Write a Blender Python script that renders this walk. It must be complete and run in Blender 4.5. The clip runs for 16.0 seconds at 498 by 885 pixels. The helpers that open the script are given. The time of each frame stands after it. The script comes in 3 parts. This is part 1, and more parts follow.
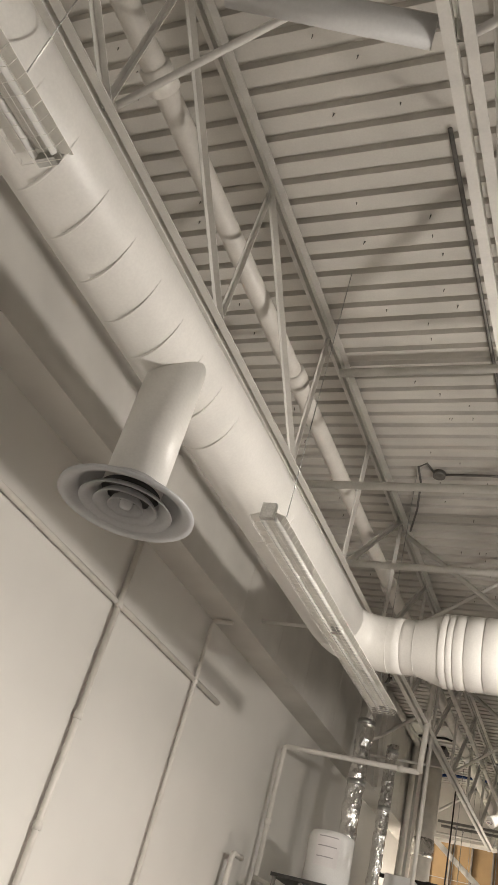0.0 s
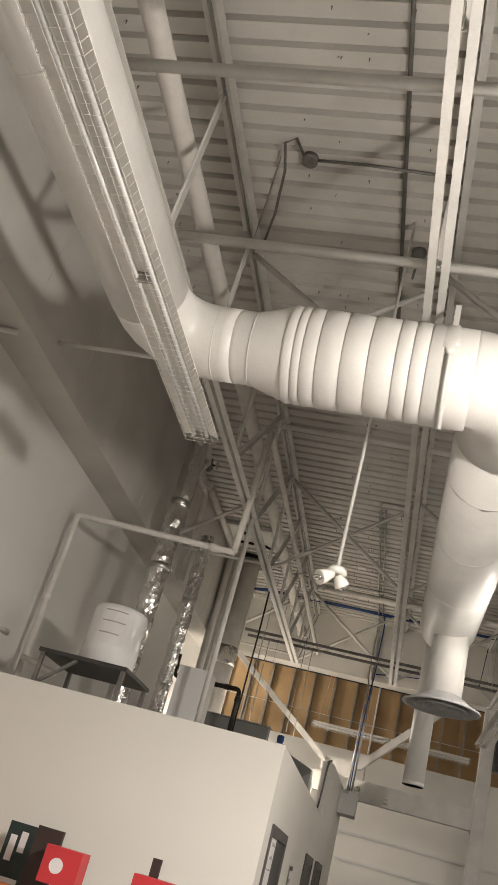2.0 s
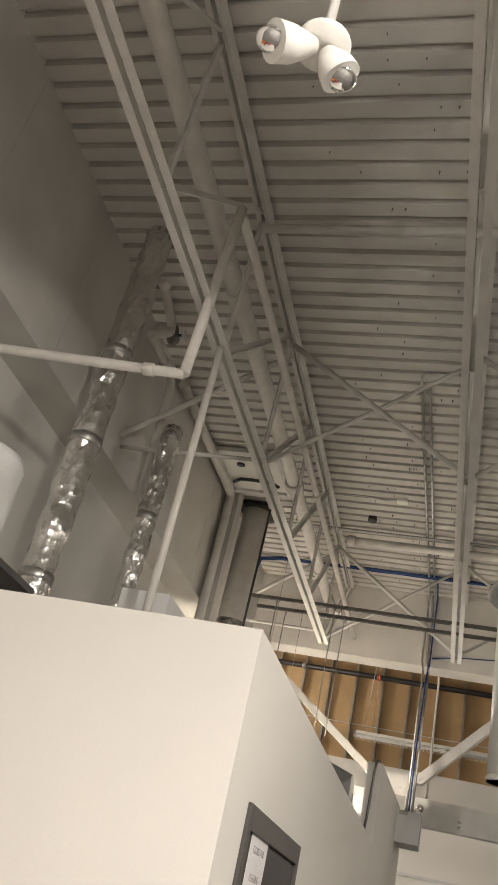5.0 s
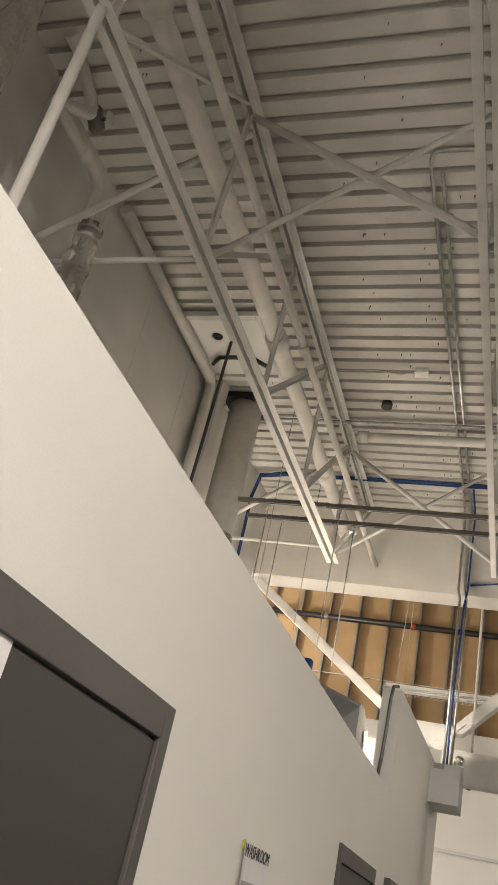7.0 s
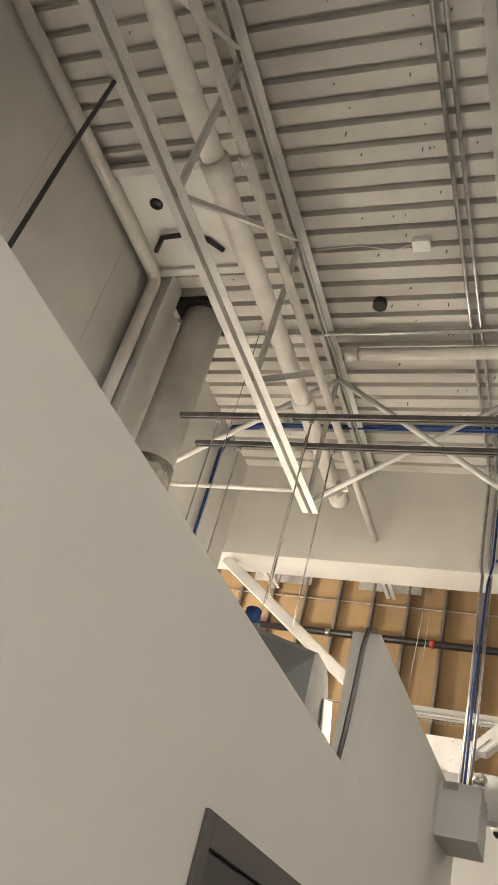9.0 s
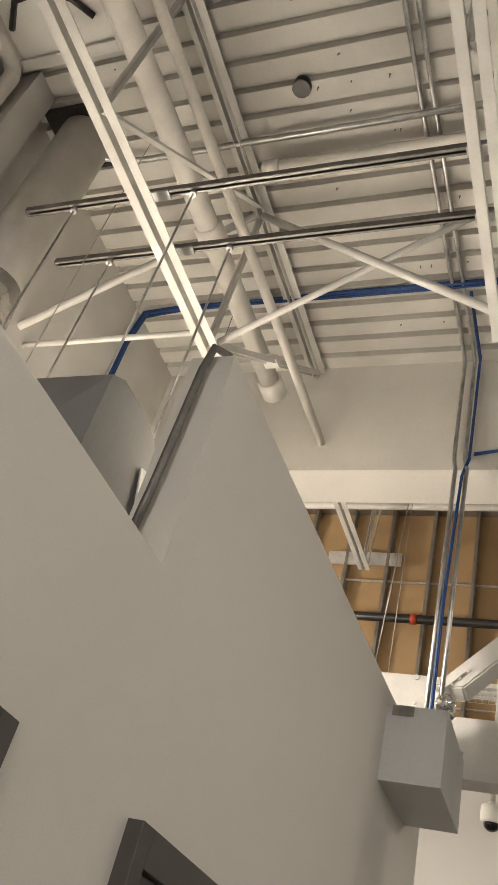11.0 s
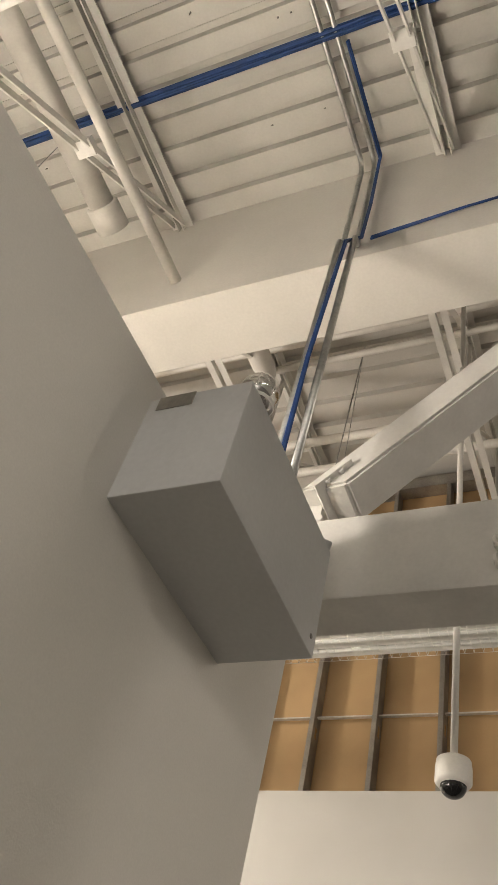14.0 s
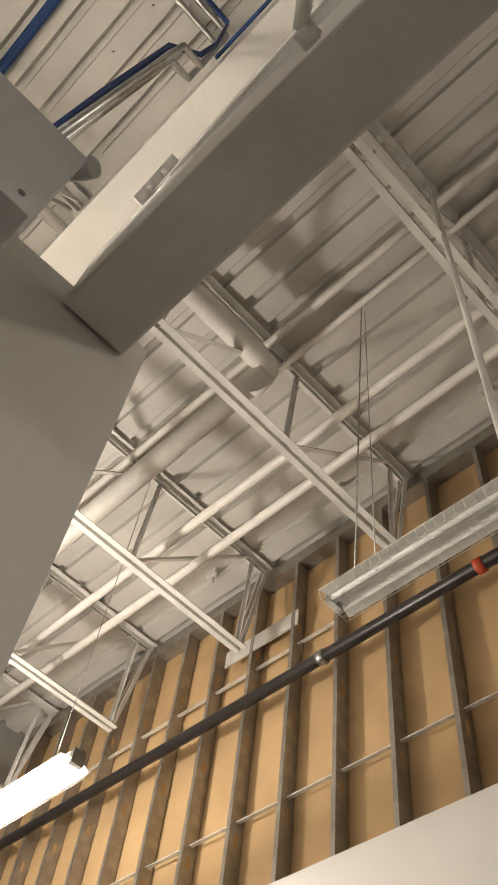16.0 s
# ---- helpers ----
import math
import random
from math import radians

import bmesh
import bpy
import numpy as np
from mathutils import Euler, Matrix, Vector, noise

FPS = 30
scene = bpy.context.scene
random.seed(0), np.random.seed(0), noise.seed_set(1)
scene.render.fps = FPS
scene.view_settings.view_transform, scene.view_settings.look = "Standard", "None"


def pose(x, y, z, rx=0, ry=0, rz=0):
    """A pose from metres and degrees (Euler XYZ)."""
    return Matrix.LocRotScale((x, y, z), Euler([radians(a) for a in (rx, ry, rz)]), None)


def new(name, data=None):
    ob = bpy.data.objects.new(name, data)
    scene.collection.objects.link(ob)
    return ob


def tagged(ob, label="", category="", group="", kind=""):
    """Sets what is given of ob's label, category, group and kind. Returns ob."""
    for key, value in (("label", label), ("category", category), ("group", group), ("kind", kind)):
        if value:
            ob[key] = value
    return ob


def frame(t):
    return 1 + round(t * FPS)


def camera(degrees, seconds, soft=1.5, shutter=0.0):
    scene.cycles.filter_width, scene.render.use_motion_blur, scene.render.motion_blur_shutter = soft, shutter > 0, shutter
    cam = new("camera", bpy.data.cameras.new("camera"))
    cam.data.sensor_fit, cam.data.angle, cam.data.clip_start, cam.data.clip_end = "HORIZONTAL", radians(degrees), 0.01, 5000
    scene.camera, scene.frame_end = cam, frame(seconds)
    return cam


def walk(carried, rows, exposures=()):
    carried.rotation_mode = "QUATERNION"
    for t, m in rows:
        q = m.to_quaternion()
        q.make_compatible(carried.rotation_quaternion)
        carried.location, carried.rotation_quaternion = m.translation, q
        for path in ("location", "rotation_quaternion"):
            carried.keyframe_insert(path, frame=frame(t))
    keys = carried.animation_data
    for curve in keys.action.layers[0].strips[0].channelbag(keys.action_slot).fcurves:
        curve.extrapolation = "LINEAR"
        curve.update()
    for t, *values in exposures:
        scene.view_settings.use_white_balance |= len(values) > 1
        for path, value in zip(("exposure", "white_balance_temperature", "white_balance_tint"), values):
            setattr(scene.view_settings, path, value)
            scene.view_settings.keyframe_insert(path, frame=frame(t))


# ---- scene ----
cam = camera(33.1, 16.0)
METRES, EYE, TILT, LEAN, TURN = 21.0, 1.62, 33.605, -14.609, 20.203
ROWS = [
    (0.0, 0.0, 0.0, 0.0, 0.0, 0.0, 0.0),
    (0.5, 0.0062, 0.018, -0.0165, -3.65, -2.95, -4.45),
    (1.0, 0.0089, 0.0446, -0.0365, -7.27, -6.86, -6.04),
    (1.5, 0.0138, 0.0722, -0.0568, -9.84, -9.5, -6.26),
    (2.0, 0.0228, 0.103, -0.0796, -10.13, -9.1, -7.31),
    (2.5, 0.031, 0.1333, -0.0999, -11.41, -7.91, -8.87),
    (3.0, 0.0435, 0.1602, -0.1229, -12.01, -6.68, -8.34),
    (5.5, 0.0995, 0.2836, -0.2249, -7.91, -5.42, -2.22),
    (6.0, 0.113, 0.3078, -0.2458, -7.79, -5.83, -1.38),
    (6.5, 0.1302, 0.331, -0.2664, -7.02, -5.94, -0.71),
    (7.0, 0.1399, 0.3538, -0.2855, -5.75, -5.57, -0.79),
    (7.5, 0.1544, 0.3759, -0.3053, -5.33, -3.87, 0.11),
    (8.0, 0.1651, 0.4016, -0.3254, -4.5, -2.67, -0.17),
    (10.5, 0.2239, 0.5288, -0.4294, -2.36, 3.14, -1.53),
    (11.0, 0.2366, 0.5484, -0.4476, -2.45, 4.52, -0.51),
    (11.5, 0.2485, 0.5684, -0.4633, -1.53, 7.74, -0.03),
    (12.0, 0.2565, 0.587, -0.4764, -0.05, 11.42, 2.19),
    (12.5, 0.2686, 0.606, -0.4928, 1.08, 12.4, 3.78),
    (13.0, 0.2745, 0.6231, -0.5087, 0.34, 12.66, 3.8),
    (13.5, 0.2815, 0.6402, -0.5217, -1.39, 14.11, 2.39),
    (14.0, 0.294, 0.6606, -0.538, -0.61, 15.89, 3.18),
    (14.5, 0.302, 0.6798, -0.555, 1.12, 17.68, 5.77),
    (15.0, 0.3111, 0.699, -0.5715, 5.52, 21.79, 9.95),
    (15.5, 0.3145, 0.7166, -0.5836, 9.02, 25.34, 12.92),
    (16.0, 0.3188, 0.7309, -0.5933, 16.2, 30.91, 19.62),
]
walk(cam, [(t, pose(0, 0, EYE, TILT, LEAN, TURN) @ pose(METRES * x, METRES * y, METRES * z, 90 + pitch, roll, yaw)) for t, x, y, z, yaw, pitch, roll in ROWS], [(0.0, 0.24), (1.0, 0.12), (3.0, 0.1), (5.5, 0.45), (6.5, 0.54), (7.0, 0.68), (8.0, 0.75), (11.5, 0.66), (14.0, 0.72), (15.0, 0.74), (16.0, 0.6)])


# ---- light ----
def warm_lamp(name, place, watts, size=0.25, colour=(1.0, 0.87, 0.72)):
    data = bpy.data.lights.new(name, "POINT")
    data.energy, data.color, data.shadow_soft_size = watts, colour, size
    ob = new(name, data)
    ob.location = place
    return ob


def tube_light(name, place, watts, length, colour):
    """The downward throw of a reflector strip light."""
    data = bpy.data.lights.new(name, "AREA")
    data.shape, data.size, data.size_y = "RECTANGLE", 0.22, length
    data.energy, data.color = watts, colour
    ob = new(name, data)
    ob.location = place
    return ob


COOL, WARM = (1.0, 0.93, 0.855), (1.0, 0.905, 0.80)
warm_lamp("lamp_light", (1.3, 5.5, 3.8), 540, 0.15, COOL)
tube_light("strip_throw", (1.3, 5.5, 3.88), 440, 3.4, COOL)
warm_lamp("lamp_light", (0.9, -2.4, 4.0), 110, 0.2, COOL)
tube_light("strip_throw", (0.9, -2.4, 4.08), 300, 3.4, COOL)
# Added lamp to brighten the frame beam and the side wall.
warm_lamp("lamp_light", (0.85, 11.0, 4.15), 54, 0.2, COOL)
warm_lamp("lamp_light", (2.4, 16.4, 4.05), 38, 0.25, COOL)
# Added lamp, hidden behind the office wall, to brighten the roof deck.
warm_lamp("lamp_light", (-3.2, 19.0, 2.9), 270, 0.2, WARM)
warm_lamp("lamp_light", (-6.4, 22.3, 4.9), 270, 0.2, WARM)
warm_lamp("lamp_light", (6.6, 22.9, 4.7), 150, 0.25, WARM)

world = bpy.data.worlds.new("world")
world.use_nodes = True
world.node_tree.nodes["Background"].inputs[0].default_value = (0.9, 0.86, 0.8, 1)
world.node_tree.nodes["Background"].inputs[1].default_value = 0.006
scene.world = world


# ---- materials ----
def material(name, colour, rough=0.6, metal=0.0, vary=0.12, grain=0.03, scale=3.0, fine=60.0, bump=0.15, spec=0.5):
    """A painted or bare surface with broad blotches, fine grain and slight relief."""
    m = bpy.data.materials.new(name)
    m.use_nodes = True
    n, l = m.node_tree.nodes, m.node_tree.links
    b = n["Principled BSDF"]
    b.inputs["Roughness"].default_value = rough
    b.inputs["Metallic"].default_value = metal
    b.inputs["Specular IOR Level"].default_value = spec
    co = n.new("ShaderNodeTexCoord")
    broad = n.new("ShaderNodeTexNoise")
    broad.inputs["Scale"].default_value, broad.inputs["Detail"].default_value = scale, 5
    small = n.new("ShaderNodeTexNoise")
    small.inputs["Scale"].default_value, small.inputs["Detail"].default_value = fine, 3
    l.new(co.outputs["Object"], broad.inputs["Vector"])
    l.new(co.outputs["Object"], small.inputs["Vector"])
    ramp = n.new("ShaderNodeMapRange")
    ramp.inputs[1].default_value, ramp.inputs[2].default_value = 0.3, 0.7
    ramp.inputs[3].default_value, ramp.inputs[4].default_value = 1 - vary, 1 + vary * 0.5
    l.new(broad.outputs["Fac"], ramp.inputs[0])
    ramp2 = n.new("ShaderNodeMapRange")
    ramp2.inputs[1].default_value, ramp2.inputs[2].default_value = 0.3, 0.7
    ramp2.inputs[3].default_value, ramp2.inputs[4].default_value = 1 - grain, 1 + grain
    l.new(small.outputs["Fac"], ramp2.inputs[0])
    mul = n.new("ShaderNodeMath")
    mul.operation = "MULTIPLY"
    l.new(ramp.outputs[0], mul.inputs[0])
    l.new(ramp2.outputs[0], mul.inputs[1])
    mix = n.new("ShaderNodeVectorMath")
    mix.operation = "SCALE"
    mix.inputs[0].default_value = colour
    l.new(mul.outputs[0], mix.inputs["Scale"])
    l.new(mix.outputs[0], b.inputs["Base Color"])
    if bump:
        bp = n.new("ShaderNodeBump")
        bp.inputs["Strength"].default_value, bp.inputs["Distance"].default_value = bump, 0.004
        l.new(small.outputs["Fac"], bp.inputs["Height"])
        l.new(bp.outputs[0], b.inputs["Normal"])
    return m


def crumpled(name, colour, rough, scale):
    """Foil wrap, crumpled in many facets."""
    m = material(name, colour, rough, 1.0, 0.25, 0.1)
    n, l = m.node_tree.nodes, m.node_tree.links
    v = n.new("ShaderNodeTexVoronoi")
    v.inputs["Scale"].default_value = scale
    co = [x for x in n if x.type == "TEX_COORD"][0]
    l.new(co.outputs["Object"], v.inputs["Vector"])
    bp = [x for x in n if x.type == "BUMP"][0]
    bp.inputs["Strength"].default_value, bp.inputs["Distance"].default_value = 0.55, 0.015
    l.new(v.outputs["Distance"], bp.inputs["Height"])
    return m


def glowing(name, colour, strength):
    m = bpy.data.materials.new(name)
    m.use_nodes = True
    b = m.node_tree.nodes["Principled BSDF"]
    b.inputs["Emission Color"].default_value = (*colour, 1)
    b.inputs["Emission Strength"].default_value = strength
    return m


M_DECK = material("deck_paint", (0.57, 0.545, 0.50), 0.6, vary=0.16, scale=1.3, bump=0.1)
M_STEEL = material("white_steel_paint", (0.66, 0.64, 0.60), 0.45, vary=0.12, scale=4, bump=0.08)
M_WALL = material("wall_paint", (0.66, 0.64, 0.60), 0.75, vary=0.07, scale=0.7, fine=140, bump=0.12)
M_OLDWALL = material("old_wall_paint", (0.58, 0.56, 0.52), 0.75, vary=0.14, scale=1.2, fine=90, bump=0.2)
M_BOX = material("drywall_paint", (0.68, 0.655, 0.60), 0.7, vary=0.05, scale=0.6, fine=160, bump=0.1)
M_BULK = material("bulkhead_paint", (0.66, 0.63, 0.58), 0.7, vary=0.08, scale=1.5, bump=0.1)
M_DUCT = material("duct_paint", (0.72, 0.70, 0.66), 0.4, vary=0.08, scale=3, bump=0.06)
M_PIPE = material("pipe_paint", (0.66, 0.63, 0.58), 0.45, vary=0.1, scale=6, bump=0.06)
M_GREY = material("grey_primer", (0.55, 0.55, 0.54), 0.55, vary=0.07, scale=2, bump=0.08)
M_DULL = material("dull_sheet_metal", (0.27, 0.27, 0.265), 0.5, 0.3, vary=0.12, scale=3)
M_GALV = material("galvanised_steel", (0.50, 0.50, 0.48), 0.35, 1.0, 0.3, 0.1, 8, bump=0.1)
M_STUD = material("steel_stud", (0.37, 0.35, 0.315), 0.38, 0.75, 0.25, 0.1, 6, bump=0.1)
M_BRIGHT = material("bright_zinc", (0.74, 0.72, 0.68), 0.38, 0.5, 0.2, 0.1, 6, bump=0.05)
M_STRUT = material("strut_steel", (0.20, 0.19, 0.175), 0.5, 0.6, 0.25, 0.1, 8, bump=0.1)
M_DARKMETAL = material("dark_steel", (0.05, 0.047, 0.043), 0.45, 0.3, 0.3, 0.1, 8)
# Darker grey so that the unseen walls bounce little light.
M_UNSEEN_WALL = material("unseen_wall_grey", (0.30, 0.29, 0.27), 0.75, vary=0.1, scale=0.8)
M_BOARD = material("brown_board", (0.48, 0.32, 0.16), 0.8, vary=0.16, scale=1.6, fine=120, bump=0.15)
M_BLACK = material("black_iron", (0.028, 0.024, 0.022), 0.35, 0.2, 0.3, 0.1, 8)
M_RED = material("red_band", (0.45, 0.06, 0.02), 0.5)
M_BLUE = material("blue_cable", (0.008, 0.045, 0.17), 0.6, vary=0.3, scale=14)
M_FOIL = crumpled("foil_wrap", (0.86, 0.85, 0.83), 0.24, 14)
M_DOOR = material("dark_door_paint", (0.034, 0.030, 0.027), 0.6, vary=0.1, scale=2, bump=0.06)
M_FRAME = material("door_frame_paint", (0.06, 0.053, 0.047), 0.55, vary=0.1, scale=3)
M_PAPER = material("paper", (0.70, 0.67, 0.66), 0.8, vary=0.06, scale=4)
M_INK = material("faded_ink", (0.36, 0.34, 0.34), 0.8)
M_MARK = material("marker_ink", (0.05, 0.05, 0.055), 0.8)
M_CHROME = material("chrome", (0.85, 0.84, 0.82), 0.06, 1.0, 0.02, 0.0, bump=0)
M_TANK = material("tank_enamel", (0.74, 0.73, 0.71), 0.22, vary=0.05, scale=3, bump=0.02)
M_PLASTIC = material("white_plastic", (0.78, 0.76, 0.71), 0.4, vary=0.04, bump=0.02)
M_DOME = material("dark_dome", (0.008, 0.008, 0.008), 0.06, bump=0)
M_FLOOR = material("concrete", (0.17, 0.16, 0.15), 0.6, vary=0.25, scale=0.8, fine=40, bump=0.3)
M_BLADE = material("diffuser_grey", (0.40, 0.40, 0.40), 0.45, vary=0.1)
M_LENS = material("ribbed_lens", (0.70, 0.69, 0.66), 0.25, vary=0.08, scale=6)
M_REDBOX = material("red_card", (0.50, 0.03, 0.035), 0.5, vary=0.08)
M_ORANGE = material("orange_card", (0.75, 0.20, 0.02), 0.5, vary=0.12)
M_BROWN = material("dark_brown_card", (0.035, 0.018, 0.014), 0.6)
M_POSTER = material("dark_green_print", (0.02, 0.035, 0.03), 0.5, vary=0.3, scale=7)
M_GLOW = glowing("lit_tube", (1.0, 0.93, 0.82), 14)
M_TAPE = material("yellow_tape", (0.55, 0.50, 0.06), 0.6)


# ---- mesh helpers ----
def mesh_of(name, bm, mat):
    me = bpy.data.meshes.new(name)
    bmesh.ops.recalc_face_normals(bm, faces=bm.faces)
    bm.to_mesh(me)
    bm.free()
    me.materials.append(mat)
    return me


def part(name, bm, mat, parent=None, label=""):
    ob = new(name, mesh_of(name, bm, mat))
    ob.parent = parent
    return tagged(ob, label) if label else ob


def thing(name, place, label, category, group=""):
    ob = new(name)
    ob.location = place
    ob.empty_display_size = 0.1
    return tagged(ob, label, category, group)


def structure(name, bm, mat, label, category):
    return tagged(part(name, bm, mat), label, category, kind="structure")


def add_box(bm, a, b, bevel=0.0):
    lo = [min(p, q) for p, q in zip(a, b)]
    hi = [max(p, q) for p, q in zip(a, b)]
    vs = [bm.verts.new((x, y, z)) for x in (lo[0], hi[0]) for y in (lo[1], hi[1]) for z in (lo[2], hi[2])]
    fs = [bm.faces.new([vs[i] for i in q]) for q in ((0, 1, 3, 2), (4, 6, 7, 5), (0, 4, 5, 1), (2, 3, 7, 6), (0, 2, 6, 4), (1, 5, 7, 3))]
    if bevel:
        edges = {e for f in fs for e in f.edges}
        bmesh.ops.bevel(bm, geom=list(edges), offset=bevel, segments=2, affect="EDGES", profile=0.6)
    return bm


def box(a, b, bevel=0.0):
    return add_box(bmesh.new(), a, b, bevel)


def basis(d):
    d = Vector(d).normalized()
    s = Vector((0, 0, 1)) if abs(d.z) < 0.9 else Vector((1, 0, 0))
    u = d.cross(s).normalized()
    return u, d.cross(u).normalized()


def add_tube(bm, points, r, sides=12, caps=True):
    """A round tube along a row of points; r is one radius or one a point."""
    pts = [Vector(p) for p in points]
    rs = r if isinstance(r, (list, tuple)) else [r] * len(pts)
    rings, u = [], None
    for i, p in enumerate(pts):
        a, b = pts[max(i - 1, 0)], pts[min(i + 1, len(pts) - 1)]
        d = (b - a).normalized()
        if u is None:
            u, v = basis(d)
        else:
            u = (u - d * u.dot(d)).normalized()
            v = d.cross(u)
        rings.append([bm.verts.new(p + (u * math.cos(k * math.tau / sides) + v * math.sin(k * math.tau / sides)) * rs[i]) for k in range(sides)])
    for ra, rb in zip(rings, rings[1:]):
        for k in range(sides):
            bm.faces.new((ra[k], ra[(k + 1) % sides], rb[(k + 1) % sides], rb[k])).smooth = True
    if caps:
        bm.faces.new(rings[0][::-1])
        bm.faces.new(rings[-1])
    return bm


def tube(points, r, sides=12):
    return add_tube(bmesh.new(), points, r, sides)


def bend(a, corner, b, r, n=6):
    """Points from a to b round a corner with a bend of radius r."""
    a, c, b = Vector(a), Vector(corner), Vector(b)
    p, q = c + (a - c).normalized() * r, c + (b - c).normalized() * r
    return [a] + [p.lerp(c, t).lerp(c.lerp(q, t), t) for t in [k / n for k in range(n + 1)]] + [b]


def add_bar(bm, a, b, w, h, up=(0, 0, 1)):
    """A flat bar of width w and depth h from a to b."""
    a, b = Vector(a), Vector(b)
    d = (b - a).normalized()
    u = d.cross(Vector(up))
    u = u.normalized() if u.length > 1e-4 else Vector((1, 0, 0))
    v = u.cross(d).normalized()
    vs = [bm.verts.new(p + u * (sx * w / 2) + v * (sy * h / 2)) for p in (a, b) for sx, sy in ((-1, -1), (1, -1), (1, 1), (-1, 1))]
    for q in ((0, 1, 2, 3), (7, 6, 5, 4), (0, 4, 5, 1), (1, 5, 6, 2), (2, 6, 7, 3), (3, 7, 4, 0)):
        bm.faces.new([vs[i] for i in q])
    return bm


def bar(a, b, w, h, up=(0, 0, 1)):
    return add_bar(bmesh.new(), a, b, w, h, up)


def lathe(rings, sides=40, axis_place=(0, 0, 0)):
    """A turned shape about the upright axis from (radius, height) rows."""
    bm = bmesh.new()
    x, y, z = axis_place
    rows = [[bm.verts.new((x + r * math.cos(k * math.tau / sides), y + r * math.sin(k * math.tau / sides), z + h)) for k in range(sides)] for r, h in rings]
    for a, b in zip(rows, rows[1:]):
        for k in range(sides):
            bm.faces.new((a[k], a[(k + 1) % sides], b[(k + 1) % sides], b[k])).smooth = True
    return bm


def ball(place, r, squash=1.0, n=16):
    bm = bmesh.new()
    bmesh.ops.create_uvsphere(bm, u_segments=n, v_segments=n // 2 + 2, radius=r)
    for v in bm.verts:
        v.co.z *= squash
        v.co += Vector(place)
    for f in bm.faces:
        f.smooth = True
    return bm


def lettering(words, size, place, parent, ink=M_MARK):
    cu = bpy.data.curves.new("lettering", "FONT")
    cu.body, cu.size, cu.align_x, cu.extrude = words, size, "CENTER", 0.0008
    tmp = new("lettering_tmp", cu)
    bpy.context.view_layer.update()
    me = bpy.data.meshes.new_from_object(tmp.evaluated_get(bpy.context.evaluated_depsgraph_get()))
    bpy.data.objects.remove(tmp)
    me.materials.clear()
    me.materials.append(ink)
    ob = new("lettering", me)
    ob.parent = parent
    ob.matrix_local = Matrix.Translation(place) @ Euler((math.pi / 2, 0, math.pi / 2)).to_matrix().to_4x4()
    return ob


# ---- setting ----
DECK, FAR_DECK, WALL_L, LOW_L = 6.95, 8.5, -4.19, -4.62
X_R, Y_B = 8.5, -7.0


def deck_sheet(x0, x1, y0, y1, z, pitch=0.2, depth=0.06):
    """Corrugated roof deck with ribs along x, sheets lapped every 0.9 m."""
    bm = bmesh.new()
    prof, y = [], y0
    while y < y1:
        prof += [(y, z), (y + pitch * 0.68, z), (y + pitch * 0.74, z + depth), (y + pitch * 0.94, z + depth)]
        y += pitch
    prof.append((y1 + pitch, z))
    for xa, xb, dz in ((x0, x1, 0.0),):
        lo = [(bm.verts.new((xa, py, pz + dz)), bm.verts.new((xb, py, pz + dz))) for py, pz in prof]
        for a, b in zip(lo, lo[1:]):
            bm.faces.new((a[0], a[1], b[1], b[0]))
    add_box(bm, (x0, y0, z + 0.09), (x1, y1 + pitch, z + 0.17))
    return bm


structure("floor", box((-9.5, Y_B - 0.2, -0.2), (X_R + 0.2, 25.4, 0)), M_FLOOR, "plain grey concrete floor slab", "floor")
structure("ceiling", deck_sheet(WALL_L, X_R, Y_B, 20.9, DECK), M_DECK, "off-white painted corrugated steel roof deck", "ceiling")
structure("ceiling_far", deck_sheet(-9.5, X_R, 21.4, 25.0, FAR_DECK, 0.3), M_DECK, "higher cream painted steel roof deck beyond the bulkhead", "ceiling")
bm = box((LOW_L - 0.2, Y_B, 0), (LOW_L, 21.0, 5.2))
structure("wall_left_low", bm, M_WALL, "white painted lower side wall", "wall")
structure("wall_left_high", box((LOW_L - 0.2, Y_B, 5.2), (WALL_L, 20.93, DECK + 0.2)), M_OLDWALL, "off-white upper side wall standing proud over a soffit", "wall")
# Unseen walls added to close the room and limit bounced light.
structure("wall_right", box((X_R, Y_B, 0), (X_R + 0.2, 25.0, FAR_DECK + 0.2)), M_UNSEEN_WALL, "plain grey unseen wall closing the right side", "wall")
structure("wall_back", box((LOW_L - 0.2, Y_B - 0.2, 0), (X_R + 0.2, Y_B, DECK + 0.2)), M_UNSEEN_WALL, "plain grey unseen wall closing the back", "wall")
structure("wall_far_side", box((-9.7, 21.0, 0), (-9.5, 25.2, FAR_DECK + 0.2)), M_UNSEEN_WALL, "plain grey unseen wall closing the far space", "wall")
structure("wall_far_return", box((-9.5, 20.97, 0), (LOW_L - 0.2, 21.17, FAR_DECK + 0.2)), M_WALL, "plain white return wall of the far space", "wall")
structure("bulkhead", box((LOW_L - 0.2, 20.93, 5.72), (X_R, 21.38, FAR_DECK + 0.2)), M_BULK, "deep painted bulkhead over the wide opening", "bulkhead")
for ys in (8.4, 9.7, 10.9, 12.4, 13.6, 14.8, 16.0, 17.2):
    structure("trim", box((WALL_L - 0.01, ys, 5.21), (WALL_L + 0.003, ys + 0.012, DECK - 0.02)), M_OLDWALL, "thin panel seam on the upper wall", "trim")

